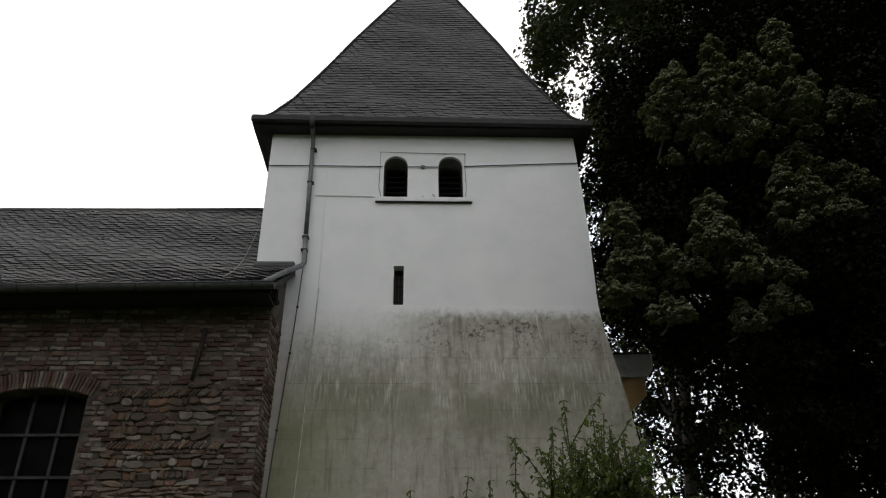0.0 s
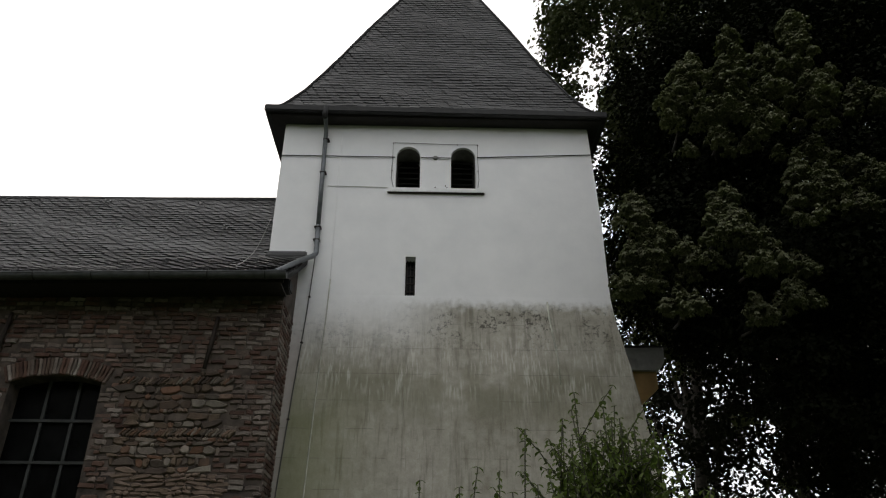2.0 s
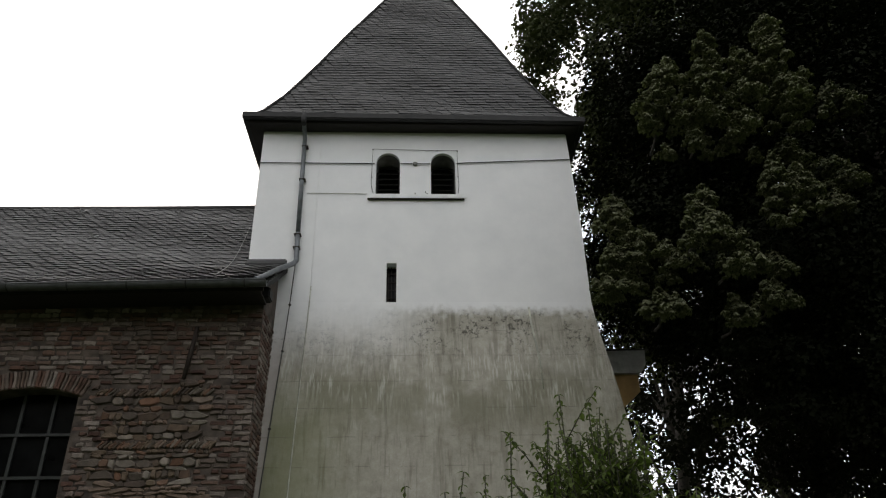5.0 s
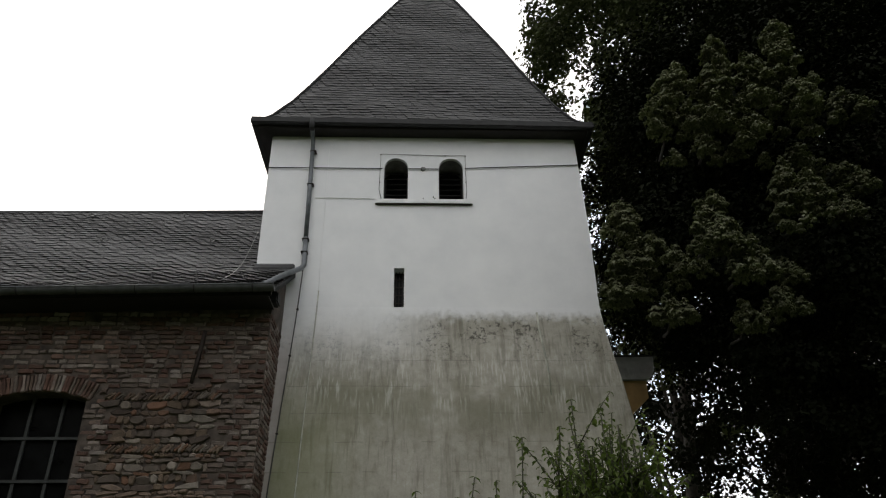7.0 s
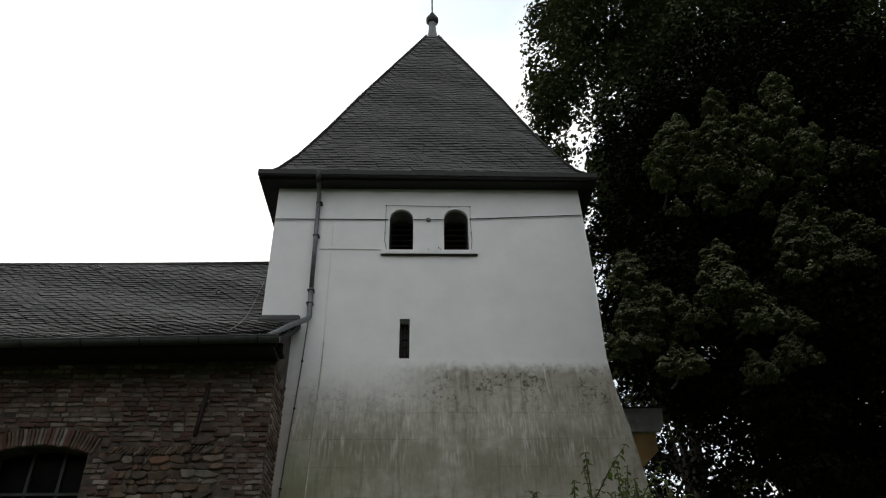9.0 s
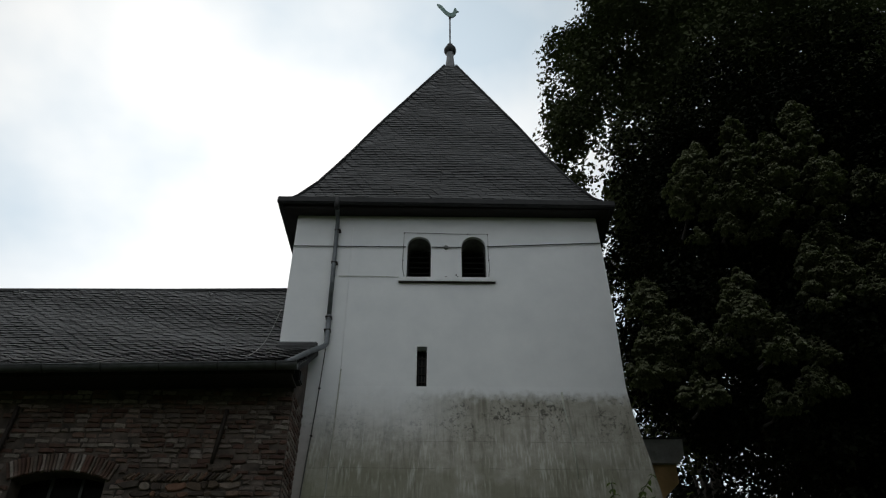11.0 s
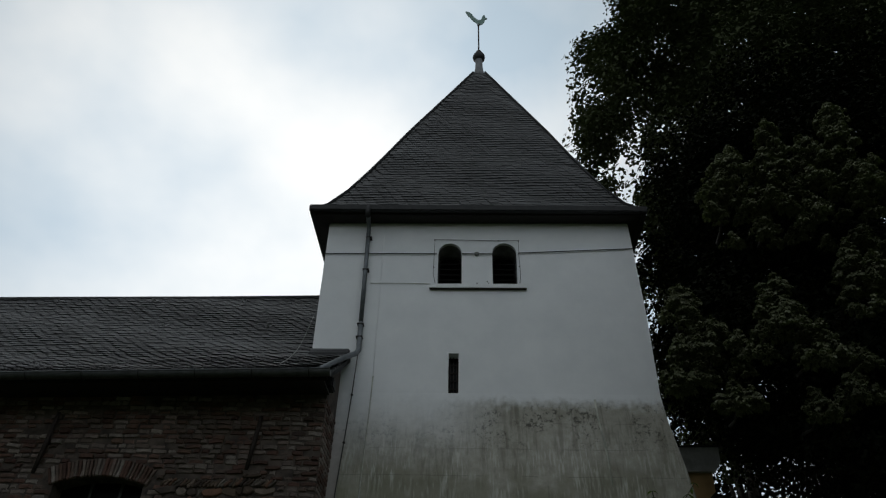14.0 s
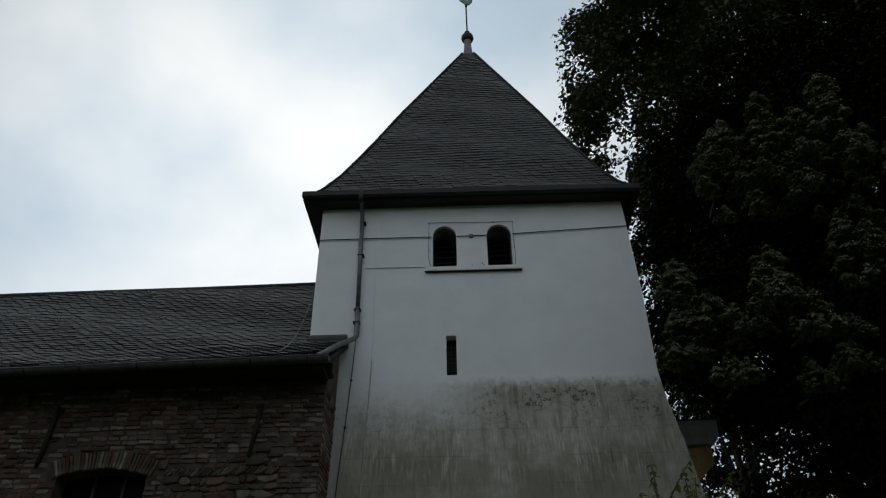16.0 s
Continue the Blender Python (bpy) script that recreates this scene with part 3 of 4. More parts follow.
bm = bmesh.new()
add_box(bm, NX0, NX1, NY, NY + 0.5, GROUND - 0.3, 6.70)
nave_wall = tagged(mesh_object("wall_nave", bm, "mortar"), "old dark red brick and rubble nave wall", "wall", kind="structure")
arc, ACX, ARAD, AA = window_outline()
cut(nave_wall, prism_y([(WX0, WFOOT), (WX1, WFOOT)] + arc, NY - 0.3, NY + 0.8))
for nm, x0, x1, y0, y1 in (("wall_nave_back", NX0, XL, NDEEP - 0.5, NDEEP), ("wall_nave_west", NX0, NX0 + 0.5, NY + 0.5, NDEEP - 0.5)):
    tagged(mesh_object(nm, box(x0, x1, y0, y1, GROUND - 0.3, 6.9), "mortar"), "plain nave wall of old masonry", "wall", kind="structure")

# nave window
nwin = tagged(new("window_nave"), "tall arched leaded church window with iron bars", "window", kind="structure")
part("glass", prism_y([(WX0 - 0.02, WFOOT), (WX1 + 0.02, WFOOT)] + [(x, z) for x, z in arc], -0.645, -0.635), "glass", nwin)
for x in (-5.785, -5.335):
    part("upright_bar", box(x - 0.022, x + 0.022, -0.69, -0.65, WFOOT, WCROWN + 0.01), "bar", nwin)
for z in (2.9, 3.5, 4.10, 4.70):
    part("cross_bar", box(WX0 + 0.002, WX1 - 0.002, -0.705, -0.66, z - 0.02, z + 0.02), "bar", nwin)
part("window_sill", box(WX0 - 0.05, WX1 + 0.05, NY - 0.06, -0.64, WFOOT - 0.1, WFOOT - 0.002, 0.01), "lead", nwin)

for x, z0, z1 in ((-3.375, 5.42, 6.24), (-6.515, 5.33, 6.27)):
    an = thing("wall_anchor", "rusty iron wall anchor bar on the brickwork", "wall anchor", "wall anchors")
    part("bar", tube([(x - 0.045, NY - 0.075, z0), (x, NY - 0.07, (z0 + z1) / 2), (x + 0.045, NY - 0.075, z1)], [0.028, 0.036, 0.030], 6), "iron", an)
    part("eye", tube([(x, NY - 0.10, (z0 + z1) / 2), (x, NY + 0.02, (z0 + z1) / 2)], 0.026, 8), "iron", an)

def sag(x, z):
    """How far the old nave roof has sunk towards its far end."""
    u = min(1.0, max(0.0, (z - 6.76) / 3.58))
    return (0.021 - 0.009 * u) * min(0.0, x + 2.3)


nave_roof = thing("nave_roof", "long slate roof of the nave beside the tower", "roof")
under = [(y, z - 0.03) for y, z in ROOF]
back = [(2 * RY - y, z) for y, z in under[::-1]]
low = [(2 * RY - EAVE[0], EAVE[1] - 0.12), (EAVE[0], EAVE[1] - 0.12)]
bm = prism_x(under + back[1:] + low, NX0 - 0.2, XL + 0.002)
for v in bm.verts:
    v.co.z += sag(v.co.x, v.co.z)
part("roof_deck", bm, "under", nave_roof)
part("roof_deck_end", prism_x([(EAVE[0], EAVE[1] - 0.10)] + under[:3] + [(-0.004, 7.82), (-0.004, 7.66), (-0.85, 7.08)], XL + 0.002, -2.245), "under", nave_roof)
for nm, bm in (("fascia", box(NX0 - 0.2, -2.30, EAVE[0] + 0.01, EAVE[0] + 0.05, 6.62, 6.725, 0.004)), ("soffit", box(NX0 - 0.2, NX1 + 0.03, EAVE[0] + 0.05, NY + 0.02, 6.64, 6.665))):
    for v in bm.verts:
        v.co.z += sag(v.co.x, 0)
    part(nm, bm, "board", nave_roof)
part("ridge_cap", tube([(x, RY, RZ + dz + sag(x, RZ)) for x, dz in ((NX0 - 0.2, 0.0), (-10, 0.012), (-6, -0.006), (XL + 0.002, 0.004))], 0.055, 8), "slate_part", nave_roof)
flash = thing("lead_flashing", "grey lead flashing where nave roof meets tower", "flashing")
part("apron", prism_x([(-0.16, 7.74), (-0.15, 7.78), (-0.02, 7.90), (-0.004, 7.90), (-0.004, 7.72)], -2.96, -2.27), "zinc_dark", flash)
part("upstand", box(-2.95, -2.29, -0.03, -0.006, 7.86, 7.915), "lead", flash)
tagged(mesh_object("wall_nave_end", prism_x([(NY + 0.01, 6.70), (NY + 0.01, 6.98), (-0.85, 7.07), (-0.006, 7.65), (-0.006, 6.2), (NY + 0.5, 6.2), (NY + 0.5, 6.70)], XL + 0.01, NX1 - 0.002), "mortar"), "dark masonry end of the nave wall", "wall", kind="structure")
cap = thing("eaves_corbel", "lead-dressed end block of the nave eaves", "corbel")
part("block", box(-2.41, -2.29, -1.06, -0.80, 6.72, 6.90, 0.02), "zinc_dark", cap)

ng = thing("nave_gutter", "long half-round zinc gutter under the nave slates", "gutter")
gutter_run("trough", (NX0 - 0.2, -1.60, 6.73 + sag(NX0 - 0.2, 0)), (-2.24, -1.60, 6.73), 0.085, "zinc_mid", "", ng)
for i in range(16):
    x = -2.55 - 0.85 * i
    bm = bmesh.new()
    add_tube(bm, [(x, -1.60 + 0.092 * math.cos(t), 6.73 + sag(x, 0) + 0.092 * math.sin(t)) for t in (math.pi * k / 8 for k in range(8, 17))], 0.010, 5)
    part("bracket", bm, "zinc_dark", ng)

wire2 = thing("roof_wire", "thin pale lightning wire across the nave slates", "cable")


def roof_z(y):
    return float(np.interp(y, [p[0] for p in ROOF], [p[1] for p in ROOF]))


part("wire", tube([(-3.29 + 0.22 * t, 1.2 - 2.65 * t, roof_z(1.2 - 2.65 * t) + 0.095) for t in np.linspace(0, 1, 9)], 0.008, 5), "wire", wire2)

for y, xs in ((1.86, (-9.0, -6.95, -5.0)), (0.86, (-8.1, -6.1, -4.05))):
    for x in xs:
        hk = thing("roof_hook", "small iron ladder hook on the nave slates", "roof hook", "roof hooks")
        z = roof_z(y)
        part("hook", tube([(x, y + 0.12, roof_z(y + 0.12) + 0.02), (x, y - 0.02, z + 0.04), (x, y - 0.10, z + 0.0), (x + 0.0, y - 0.13, z + 0.06)], 0.012, 5), "wire", hk)


# ---------------------------------------------------------------- trees and shrubs
def leaf_cloud(rng, centres, normals, size, droop=0.4, way=None):
    """Folded four-cornered leaves at the centres, facing about their normals: verts, faces."""
    n = len(centres)
    nrm = normals + rng.normal(0, 0.45 if way is None else 0.2, (n, 3))
    nrm /= np.linalg.norm(nrm, axis=1)[:, None]
    axis = rng.normal(0, 1, (n, 3)) if way is None else way + rng.normal(0, 0.15, (n, 3))
    axis[:, 2] -= droop if way is None else 0.0
    axis -= nrm * (axis * nrm).sum(1)[:, None]
    axis /= np.linalg.norm(axis, axis=1)[:, None]
    side = np.cross(nrm, axis)
    s = size * rng.uniform(0.6, 1.25, n)[:, None]
    base = centres - axis * s * 0.5
    tip = centres + axis * s * 0.55 - nrm * s * 0.12
    a = centres + side * s * 0.40 + nrm * s * 0.10 - axis * s * 0.1
    b = centres - side * s * 0.40 + nrm * s * 0.10 - axis * s * 0.1
    verts = np.stack([base, a, tip, b], 1).reshape(-1, 3)
    idx = np.arange(n)[:, None] * 4
    faces = np.concatenate([idx + [0, 1, 2], idx + [0, 2, 3]], 1).reshape(-1, 3)
    return verts, faces


def leaf_mesh(name, verts, faces, mat, parent, label=""):
    me = bpy.data.meshes.new(name)
    me.vertices.add(len(verts))
    me.vertices.foreach_set("co", np.asarray(verts, np.float32).ravel())
    me.loops.add(faces.size)
    me.loops.foreach_set("vertex_index", faces.astype(np.int32).ravel())
    me.polygons.add(len(faces))
    me.polygons.foreach_set("loop_start", np.arange(0, faces.size, 3, dtype=np.int32))
    me.materials.append(M[mat])
    me.update(calc_edges=True)
    ob = new(name, me)
    ob.parent = parent
    return tagged(ob, label)


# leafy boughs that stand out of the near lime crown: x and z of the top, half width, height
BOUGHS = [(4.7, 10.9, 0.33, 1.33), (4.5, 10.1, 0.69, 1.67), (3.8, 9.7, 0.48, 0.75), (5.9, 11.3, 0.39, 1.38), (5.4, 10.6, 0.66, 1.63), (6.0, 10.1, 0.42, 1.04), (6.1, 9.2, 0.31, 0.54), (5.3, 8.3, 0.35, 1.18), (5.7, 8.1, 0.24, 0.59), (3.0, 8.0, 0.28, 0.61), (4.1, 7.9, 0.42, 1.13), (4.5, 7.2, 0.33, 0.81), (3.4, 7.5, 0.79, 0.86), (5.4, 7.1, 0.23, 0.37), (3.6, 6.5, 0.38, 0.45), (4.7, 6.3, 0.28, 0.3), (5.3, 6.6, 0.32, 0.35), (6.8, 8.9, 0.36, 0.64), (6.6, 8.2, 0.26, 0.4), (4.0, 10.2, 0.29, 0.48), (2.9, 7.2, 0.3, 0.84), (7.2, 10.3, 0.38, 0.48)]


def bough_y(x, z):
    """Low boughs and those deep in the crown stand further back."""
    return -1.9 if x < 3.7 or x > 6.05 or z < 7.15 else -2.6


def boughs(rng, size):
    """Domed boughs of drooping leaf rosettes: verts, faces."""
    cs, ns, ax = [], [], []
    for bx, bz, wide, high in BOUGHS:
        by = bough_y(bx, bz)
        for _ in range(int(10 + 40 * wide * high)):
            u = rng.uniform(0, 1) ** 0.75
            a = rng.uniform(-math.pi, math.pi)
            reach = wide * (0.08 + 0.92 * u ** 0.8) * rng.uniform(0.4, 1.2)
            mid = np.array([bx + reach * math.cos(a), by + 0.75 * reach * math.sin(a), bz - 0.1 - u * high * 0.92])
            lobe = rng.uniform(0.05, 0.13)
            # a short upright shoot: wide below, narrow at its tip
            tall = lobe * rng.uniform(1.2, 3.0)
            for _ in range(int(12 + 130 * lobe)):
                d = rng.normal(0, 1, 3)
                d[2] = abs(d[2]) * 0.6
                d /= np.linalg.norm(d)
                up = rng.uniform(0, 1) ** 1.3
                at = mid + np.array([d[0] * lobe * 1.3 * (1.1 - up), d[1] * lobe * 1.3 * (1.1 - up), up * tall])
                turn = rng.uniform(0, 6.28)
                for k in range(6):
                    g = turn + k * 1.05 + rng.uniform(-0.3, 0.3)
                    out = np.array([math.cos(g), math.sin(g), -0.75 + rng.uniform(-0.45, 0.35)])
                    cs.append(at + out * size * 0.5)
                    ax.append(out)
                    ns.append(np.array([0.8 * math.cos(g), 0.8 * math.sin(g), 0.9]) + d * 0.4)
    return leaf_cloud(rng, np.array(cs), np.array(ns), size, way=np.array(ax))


def tree(label, seed, foot, centre, radii, clumps, per, size, trunk_r, keep=None, sprigs=False, mat="leaf_dark", uneven=0.22):
    rng = np.random.default_rng(seed)
    t = thing("lime_tree", label, "tree")
    centre, radii, foot = np.array(centre), np.array(radii), np.array(foot)
    d = rng.normal(0, 1, (clumps * 3, 3))
    d /= np.linalg.norm(d, axis=1)[:, None]
    lump = np.array([noise.noise(Vector(v * 2.1) + Vector((seed, 0, 0))) for v in d])
    rad = rng.uniform(0.25, 1.0, len(d)) ** 0.45 * (1 + uneven * lump)
    mid = centre + d * rad[:, None] * radii
    if keep:
        mid = np.array([m for m in mid if keep(m)])
    mid = mid[:clumps]
    cs, ns = [], []
    for m in mid:
        r = rng.uniform(0.45, 1.0)
        k = int(per * r * r)
        q = rng.normal(0, 1, (k, 3))
        q /= np.linalg.norm(q, axis=1)[:, None]
        q *= (rng.uniform(0.15, 1, k) ** 0.5)[:, None]
        out = (m - centre) / radii
        cs.append(m + q * r * np.array([1.0, 1.0, 0.62]))
        ns.append(q * 0.5 + out * 0.5 + np.array([0, 0, 0.75]))
    cs, ns = np.concatenate(cs), np.concatenate(ns)
    if keep:
        ok = np.array([keep(c) for c in cs])
        cs, ns = cs[ok], ns[ok]
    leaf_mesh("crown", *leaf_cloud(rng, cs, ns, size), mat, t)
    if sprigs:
        # bough leaves carry painted light, the crown behind them painted shade
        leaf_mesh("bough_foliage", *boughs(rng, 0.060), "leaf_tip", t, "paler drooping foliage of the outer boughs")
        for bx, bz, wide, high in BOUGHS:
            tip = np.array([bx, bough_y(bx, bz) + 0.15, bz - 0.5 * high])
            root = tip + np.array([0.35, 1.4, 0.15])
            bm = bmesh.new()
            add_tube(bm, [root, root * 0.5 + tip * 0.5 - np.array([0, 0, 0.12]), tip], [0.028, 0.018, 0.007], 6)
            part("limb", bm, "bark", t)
    bm = bmesh.new()
    top = centre + np.array([0, 0, radii[2] * 0.55])
    line = [foot + (top - foot) * u + np.array([0.25 * math.sin(5 * u + seed), 0.25 * math.cos(4 * u), 0]) * (u > 0) for u in np.linspace(0, 1, 9)]
    add_tube(bm, line, [trunk_r * (1.25 if i == 0 else 1 - 0.1 * i) for i in range(9)], 10)
    part("trunk", bm, "bark", t)
    for i in range(0, len(mid), max(1, len(mid) // 36)):
        m = mid[i]
        if m[0] < 5.2 or m[2] < 7.5 or m[1] < foot[1] + 1.0:
            continue
        u = rng.uniform(0.25, 0.8)
        s = foot + (top - foot) * u
        if s[2] > m[2] + 0.5:
            s = foot + (top - foot) * max(0.2, u - 0.35)
        e = (s + m) / 2 + np.array([0, 0, 0.4]) + rng.normal(0, 0.3, 3)
        bm = bmesh.new()
        add_tube(bm, [s, s * 0.5 + e * 0.5 + np.array([0, 0, 0.1]), e, m], [trunk_r * 0.32, trunk_r * 0.22, trunk_r * 0.13, 0.015], 6)
        part("limb", bm, "bark", t)
    return t


def light_gap(p):
    """Slanting gaps low in the crowns, through which the sky shows."""
    x, z = p[0] - 0.42 * p[1], p[2] - 0.36 * p[1]
    if not (3.0 < x < 6.3 and z < 6.1):
        return False
    return noise.noise(Vector((x * 0.8, 9.0, z * 1.1))) > -0.02 and noise.noise(Vector((x * 2.8, 2.0, z * 3.6))) > 0.19


def clear_of_tower(p):
    if light_gap(p):
        return False
    if p[2] < 9.5 and noise.noise(Vector((p[0] * 0.55, p[1] * 0.55, p[2] * 0.55))) < 0.02 + 0.05 * (9.5 - p[2]):
        return False
    # a thin, broken stretch of the crown over the tower roof
    if 4.0 < p[0] < 5.9 and 15.0 < p[2] < 19.8 and (abs(p[1] - 4.6) > 2.4 or noise.noise(Vector((p[0] - 0.3 * p[1], 0.0, p[2] - p[1])) * 1.1) + 0.7 * noise.noise(Vector((p[0] - 0.3 * p[1], 5.0, p[2] - p[1])) * 3.2) < -0.06):
        return False
    return p[0] > 3.75 or p[1] > 6.9 or (p[2] > 13.0 and p[0] > 4.25 - 0.36 * (p[2] - 13.0))


tree("tall dense dark green lime tree behind the tower", 3, (9.6, 5.0, GROUND), (9.22, 4.8, 16.0), (6.35, 5.2, 11.2), 900, 520, 0.13, 0.5, clear_of_tower, mat="leaf_far", uneven=0.08)
tree("leafy lime tree with boughs coloured as lit beside the tower", 8, (11.4, -0.8, GROUND), (8.6, 0.4, 9.3), (5.4, 3.2, 6.4), 640, 800, 0.092, 0.38,
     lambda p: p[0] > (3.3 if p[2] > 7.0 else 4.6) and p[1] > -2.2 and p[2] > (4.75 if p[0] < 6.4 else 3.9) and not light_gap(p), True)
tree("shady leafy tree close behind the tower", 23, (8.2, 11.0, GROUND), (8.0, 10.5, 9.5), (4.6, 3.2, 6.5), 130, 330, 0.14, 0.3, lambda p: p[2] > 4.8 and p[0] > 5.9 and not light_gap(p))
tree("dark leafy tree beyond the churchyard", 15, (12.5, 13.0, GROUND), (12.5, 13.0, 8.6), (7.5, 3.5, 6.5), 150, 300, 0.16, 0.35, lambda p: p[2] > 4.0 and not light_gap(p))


def shrub(label, seed, stems, spread):
    """Tall wand-like stems with paired leaves."""
    rng = np.random.default_rng(seed)
    t = thing("shrub", label, "shrub", "shrubs before the tower")
    verts, faces = [], []

    def leaf(at, way, size):
        way = Vector(way).normalized()
        side = way.cross(Vector((0, 0, 1))).normalized()
        nrm = side.cross(way).normalized()
        n = len(verts)
        for u, w, h in ((0, 0, 0), (0.25, 0.24, 0.05), (0.6, 0.26, 0.02), (1.0, 0, -0.22), (0.6, -0.26, 0.02), (0.25, -0.24, 0.05), (0.3, 0, -0.03), (0.65, 0, -0.06)):
            verts.append(Vector(at) + size * (way * u + side * w + nrm * h))
        for f in ((0, 6, 1), (1, 6, 7, 2), (2, 7, 3), (0, 5, 6), (5, 4, 7, 6), (4, 3, 7)):
            faces.append(tuple(n + i for i in f))

    for x, y, z, side_shoots in stems:
        foot = Vector((x + rng.uniform(-spread, spread), y + rng.uniform(-0.1, 0.25), GROUND))
        top = Vector((x, y, z))
        bend = Vector((rng.uniform(-0.08, 0.08), rng.uniform(-0.08, 0.08), 0))
        line = [foot.lerp(top, u) + bend * math.sin(math.pi * u) for u in np.linspace(0, 1, 9)]
        bm = bmesh.new()
        add_tube(bm, line, [0.008 - 0.0007 * i for i in range(9)], 5)
        shoots = [(line, 0.3)]
        for _ in range(side_shoots):
            u = rng.uniform(0.62, 0.93)
            s = foot.lerp(top, u) + bend * math.sin(math.pi * u)
            a = rng.uniform(0, 2 * math.pi)
            e = s + Vector((math.cos(a) * 0.16, math.sin(a) * 0.16, rng.uniform(0.06, 0.22)))
            side = [s, s.lerp(e, 0.5) + Vector((0, 0, 0.01)), e]
            add_tube(bm, side, [0.003, 0.0025, 0.0015], 4)
            shoots.append((side, 0.0))
        part("stem", bm, "stem", t)
        for pts, start in shoots:
            length = sum((b - a).length for a, b in zip(pts, pts[1:]))
            n = max(4, int(length * (1 - start) / 0.023))
            turn = rng.uniform(0, 3)
            for i in range(n + 1):
                u = start + (1 - start) * i / n
                k = min(int(u * (len(pts) - 1)), len(pts) - 2)
                at = pts[k].lerp(pts[k + 1], u * (len(pts) - 1) - k)
                size = 0.033 * rng.uniform(0.65, 1.25) * (1.0 if u < 0.9 else 0.75)
                for h in (0, math.pi):
                    a = turn + i * 1.57 + h + rng.uniform(-0.4, 0.4)
                    leaf(at, (math.cos(a), math.sin(a), rng.uniform(-1.1, 0.15)), size)
    joined("foliage", [tuple(v) for v in verts], faces, "leaf_bush", t)
    return t


rng = np.random.default_rng(21)
main = [(0.48, -8.6, 2.86, 4), (0.65, -8.55, 2.82, 5), (0.27, -8.65, 2.70, 2)]
main += [(rng.uniform(0.42, 0.74), rng.uniform(-8.8, -8.3), rng.uniform(2.42, 2.78), 8) for _ in range(74)]
shrub("green leafy shrub with tall upright wands", 5, main, 0.15)
shrub("low green shrub shoots before the tower wall", 6, [(-0.13, -8.6, 2.515, 0), (0.02, -8.55, 2.50, 0), (0.09, -8.6, 2.565, 1), (0.17, -8.6, 2.55, 1), (0.23, -8.5, 2.49, 2), (-0.04, -8.5, 2.46, 0), (0.33, -8.5, 2.52, 2)], 0.1)
shrub("shady green shrub beside the tower foot", 7, [(0.93 + rng.uniform(-0.13, 0.13), -8.4 + rng.uniform(-0.3, 0.3), rng.uniform(2.28, 2.52), 6) for _ in range(30)], 0.15)


# ---------------------------------------------------------------- single pieces
def piece_mesh(name, corners, thick, bevel=0.0):
    """A flat piece: an outline in the x-y plane with thickness along z; the face is drawn in a little."""
    n = len(corners)
    c = [sum(p[i] for p in corners) / n for i in (0, 1)]
    low = [(x, y, 0.0) for x, y in corners]
    mid = [(x, y, thick - bevel) for x, y in corners]
    top = [(x + (c[0] - x) / max(1e-6, math.hypot(c[0] - x, c[1] - y)) * bevel, y + (c[1] - y) / max(1e-6, math.hypot(c[0] - x, c[1] - y)) * bevel, thick) for x, y in corners]
    rings = [low, mid, top] if bevel else [low, mid]
    verts = [p for r in rings for p in r]
    faces = [tuple((len(rings) - 1) * n + i for i in range(n))]
    for k in range(len(rings) - 1):
        faces += [(k * n + i, k * n + (i + 1) % n, (k + 1) * n + (i + 1) % n, (k + 1) * n + i) for i in range(n)]
    return verts, faces


class Pieces:
    """Pieces of one kind on one thing: the first `limit` chosen as objects of their own, the rest joined."""

    def __init__(self, name, parent, mat_part, mat_joined, limit):
        self.name, self.parent, self.mp, self.mj, self.limit = name, parent, mat_part, mat_joined, limit
        self.meshes, self.v, self.f, self.count = {}, [], [], 0

    def add(self, key, shape, m, single):
        if single and self.count < self.limit:
            if key not in self.meshes:
                me = bpy.data.meshes.new(self.name)
                me.from_pydata(*[list(s) for s in (shape[0], [], shape[1])])
                me.materials.append(M[self.mp])
                me.update()
                self.meshes[key] = me
            ob = new(self.name, self.meshes[key])
            ob.parent = self.parent
            ob.matrix_basis = m
            self.count += 1
        else:
            n = len(self.v)
            self.v += [tuple(m @ Vector(p)) for p in shape[0]]
            self.f += [tuple(n + i for i in f) for f in shape[1]]

    def finish(self, label=""):
        if self.v:
            ob = joined(self.name + "_field", self.v, self.f, self.mj, self.parent, label)
            tagged(ob, kind="stuff")


def slate_shape(w, h, style):
    r = 0.30 * w
    cut_ = 0.10 * w + 0.02 * style * w
    verts, faces = piece_mesh("slate", [(-w * 0.5, cut_ * 0.4), (-w * 0.5 + cut_, 0.0), (w * 0.5 - r, 0.004 * style), (w * 0.5 - r * 0.3, r * 0.25), (w * 0.5, r * 0.9), (w * 0.5, h), (-w * 0.5, h)], 0.030)
    # the lower edge is undercut
    verts = [(x, y + 0.024, z) if z == 0.0 and y < 0.12 else (x, y, z) for x, y, z in verts]
    return verts, faces


def clip(ring, inside):
    """The part of an outline where inside(p) is not negative."""
    out = []
    for a, b in zip(ring, ring[1:] + ring[:1]):
        fa, fb = inside(a), inside(b)
        if fa >= 0:
            out.append(a)
        if (fa >= 0) != (fb >= 0):
            t = fa / (fa - fb)
            out.append((a[0] + (b[0] - a[0]) * t, a[1] + (b[1] - a[1]) * t))
    return out


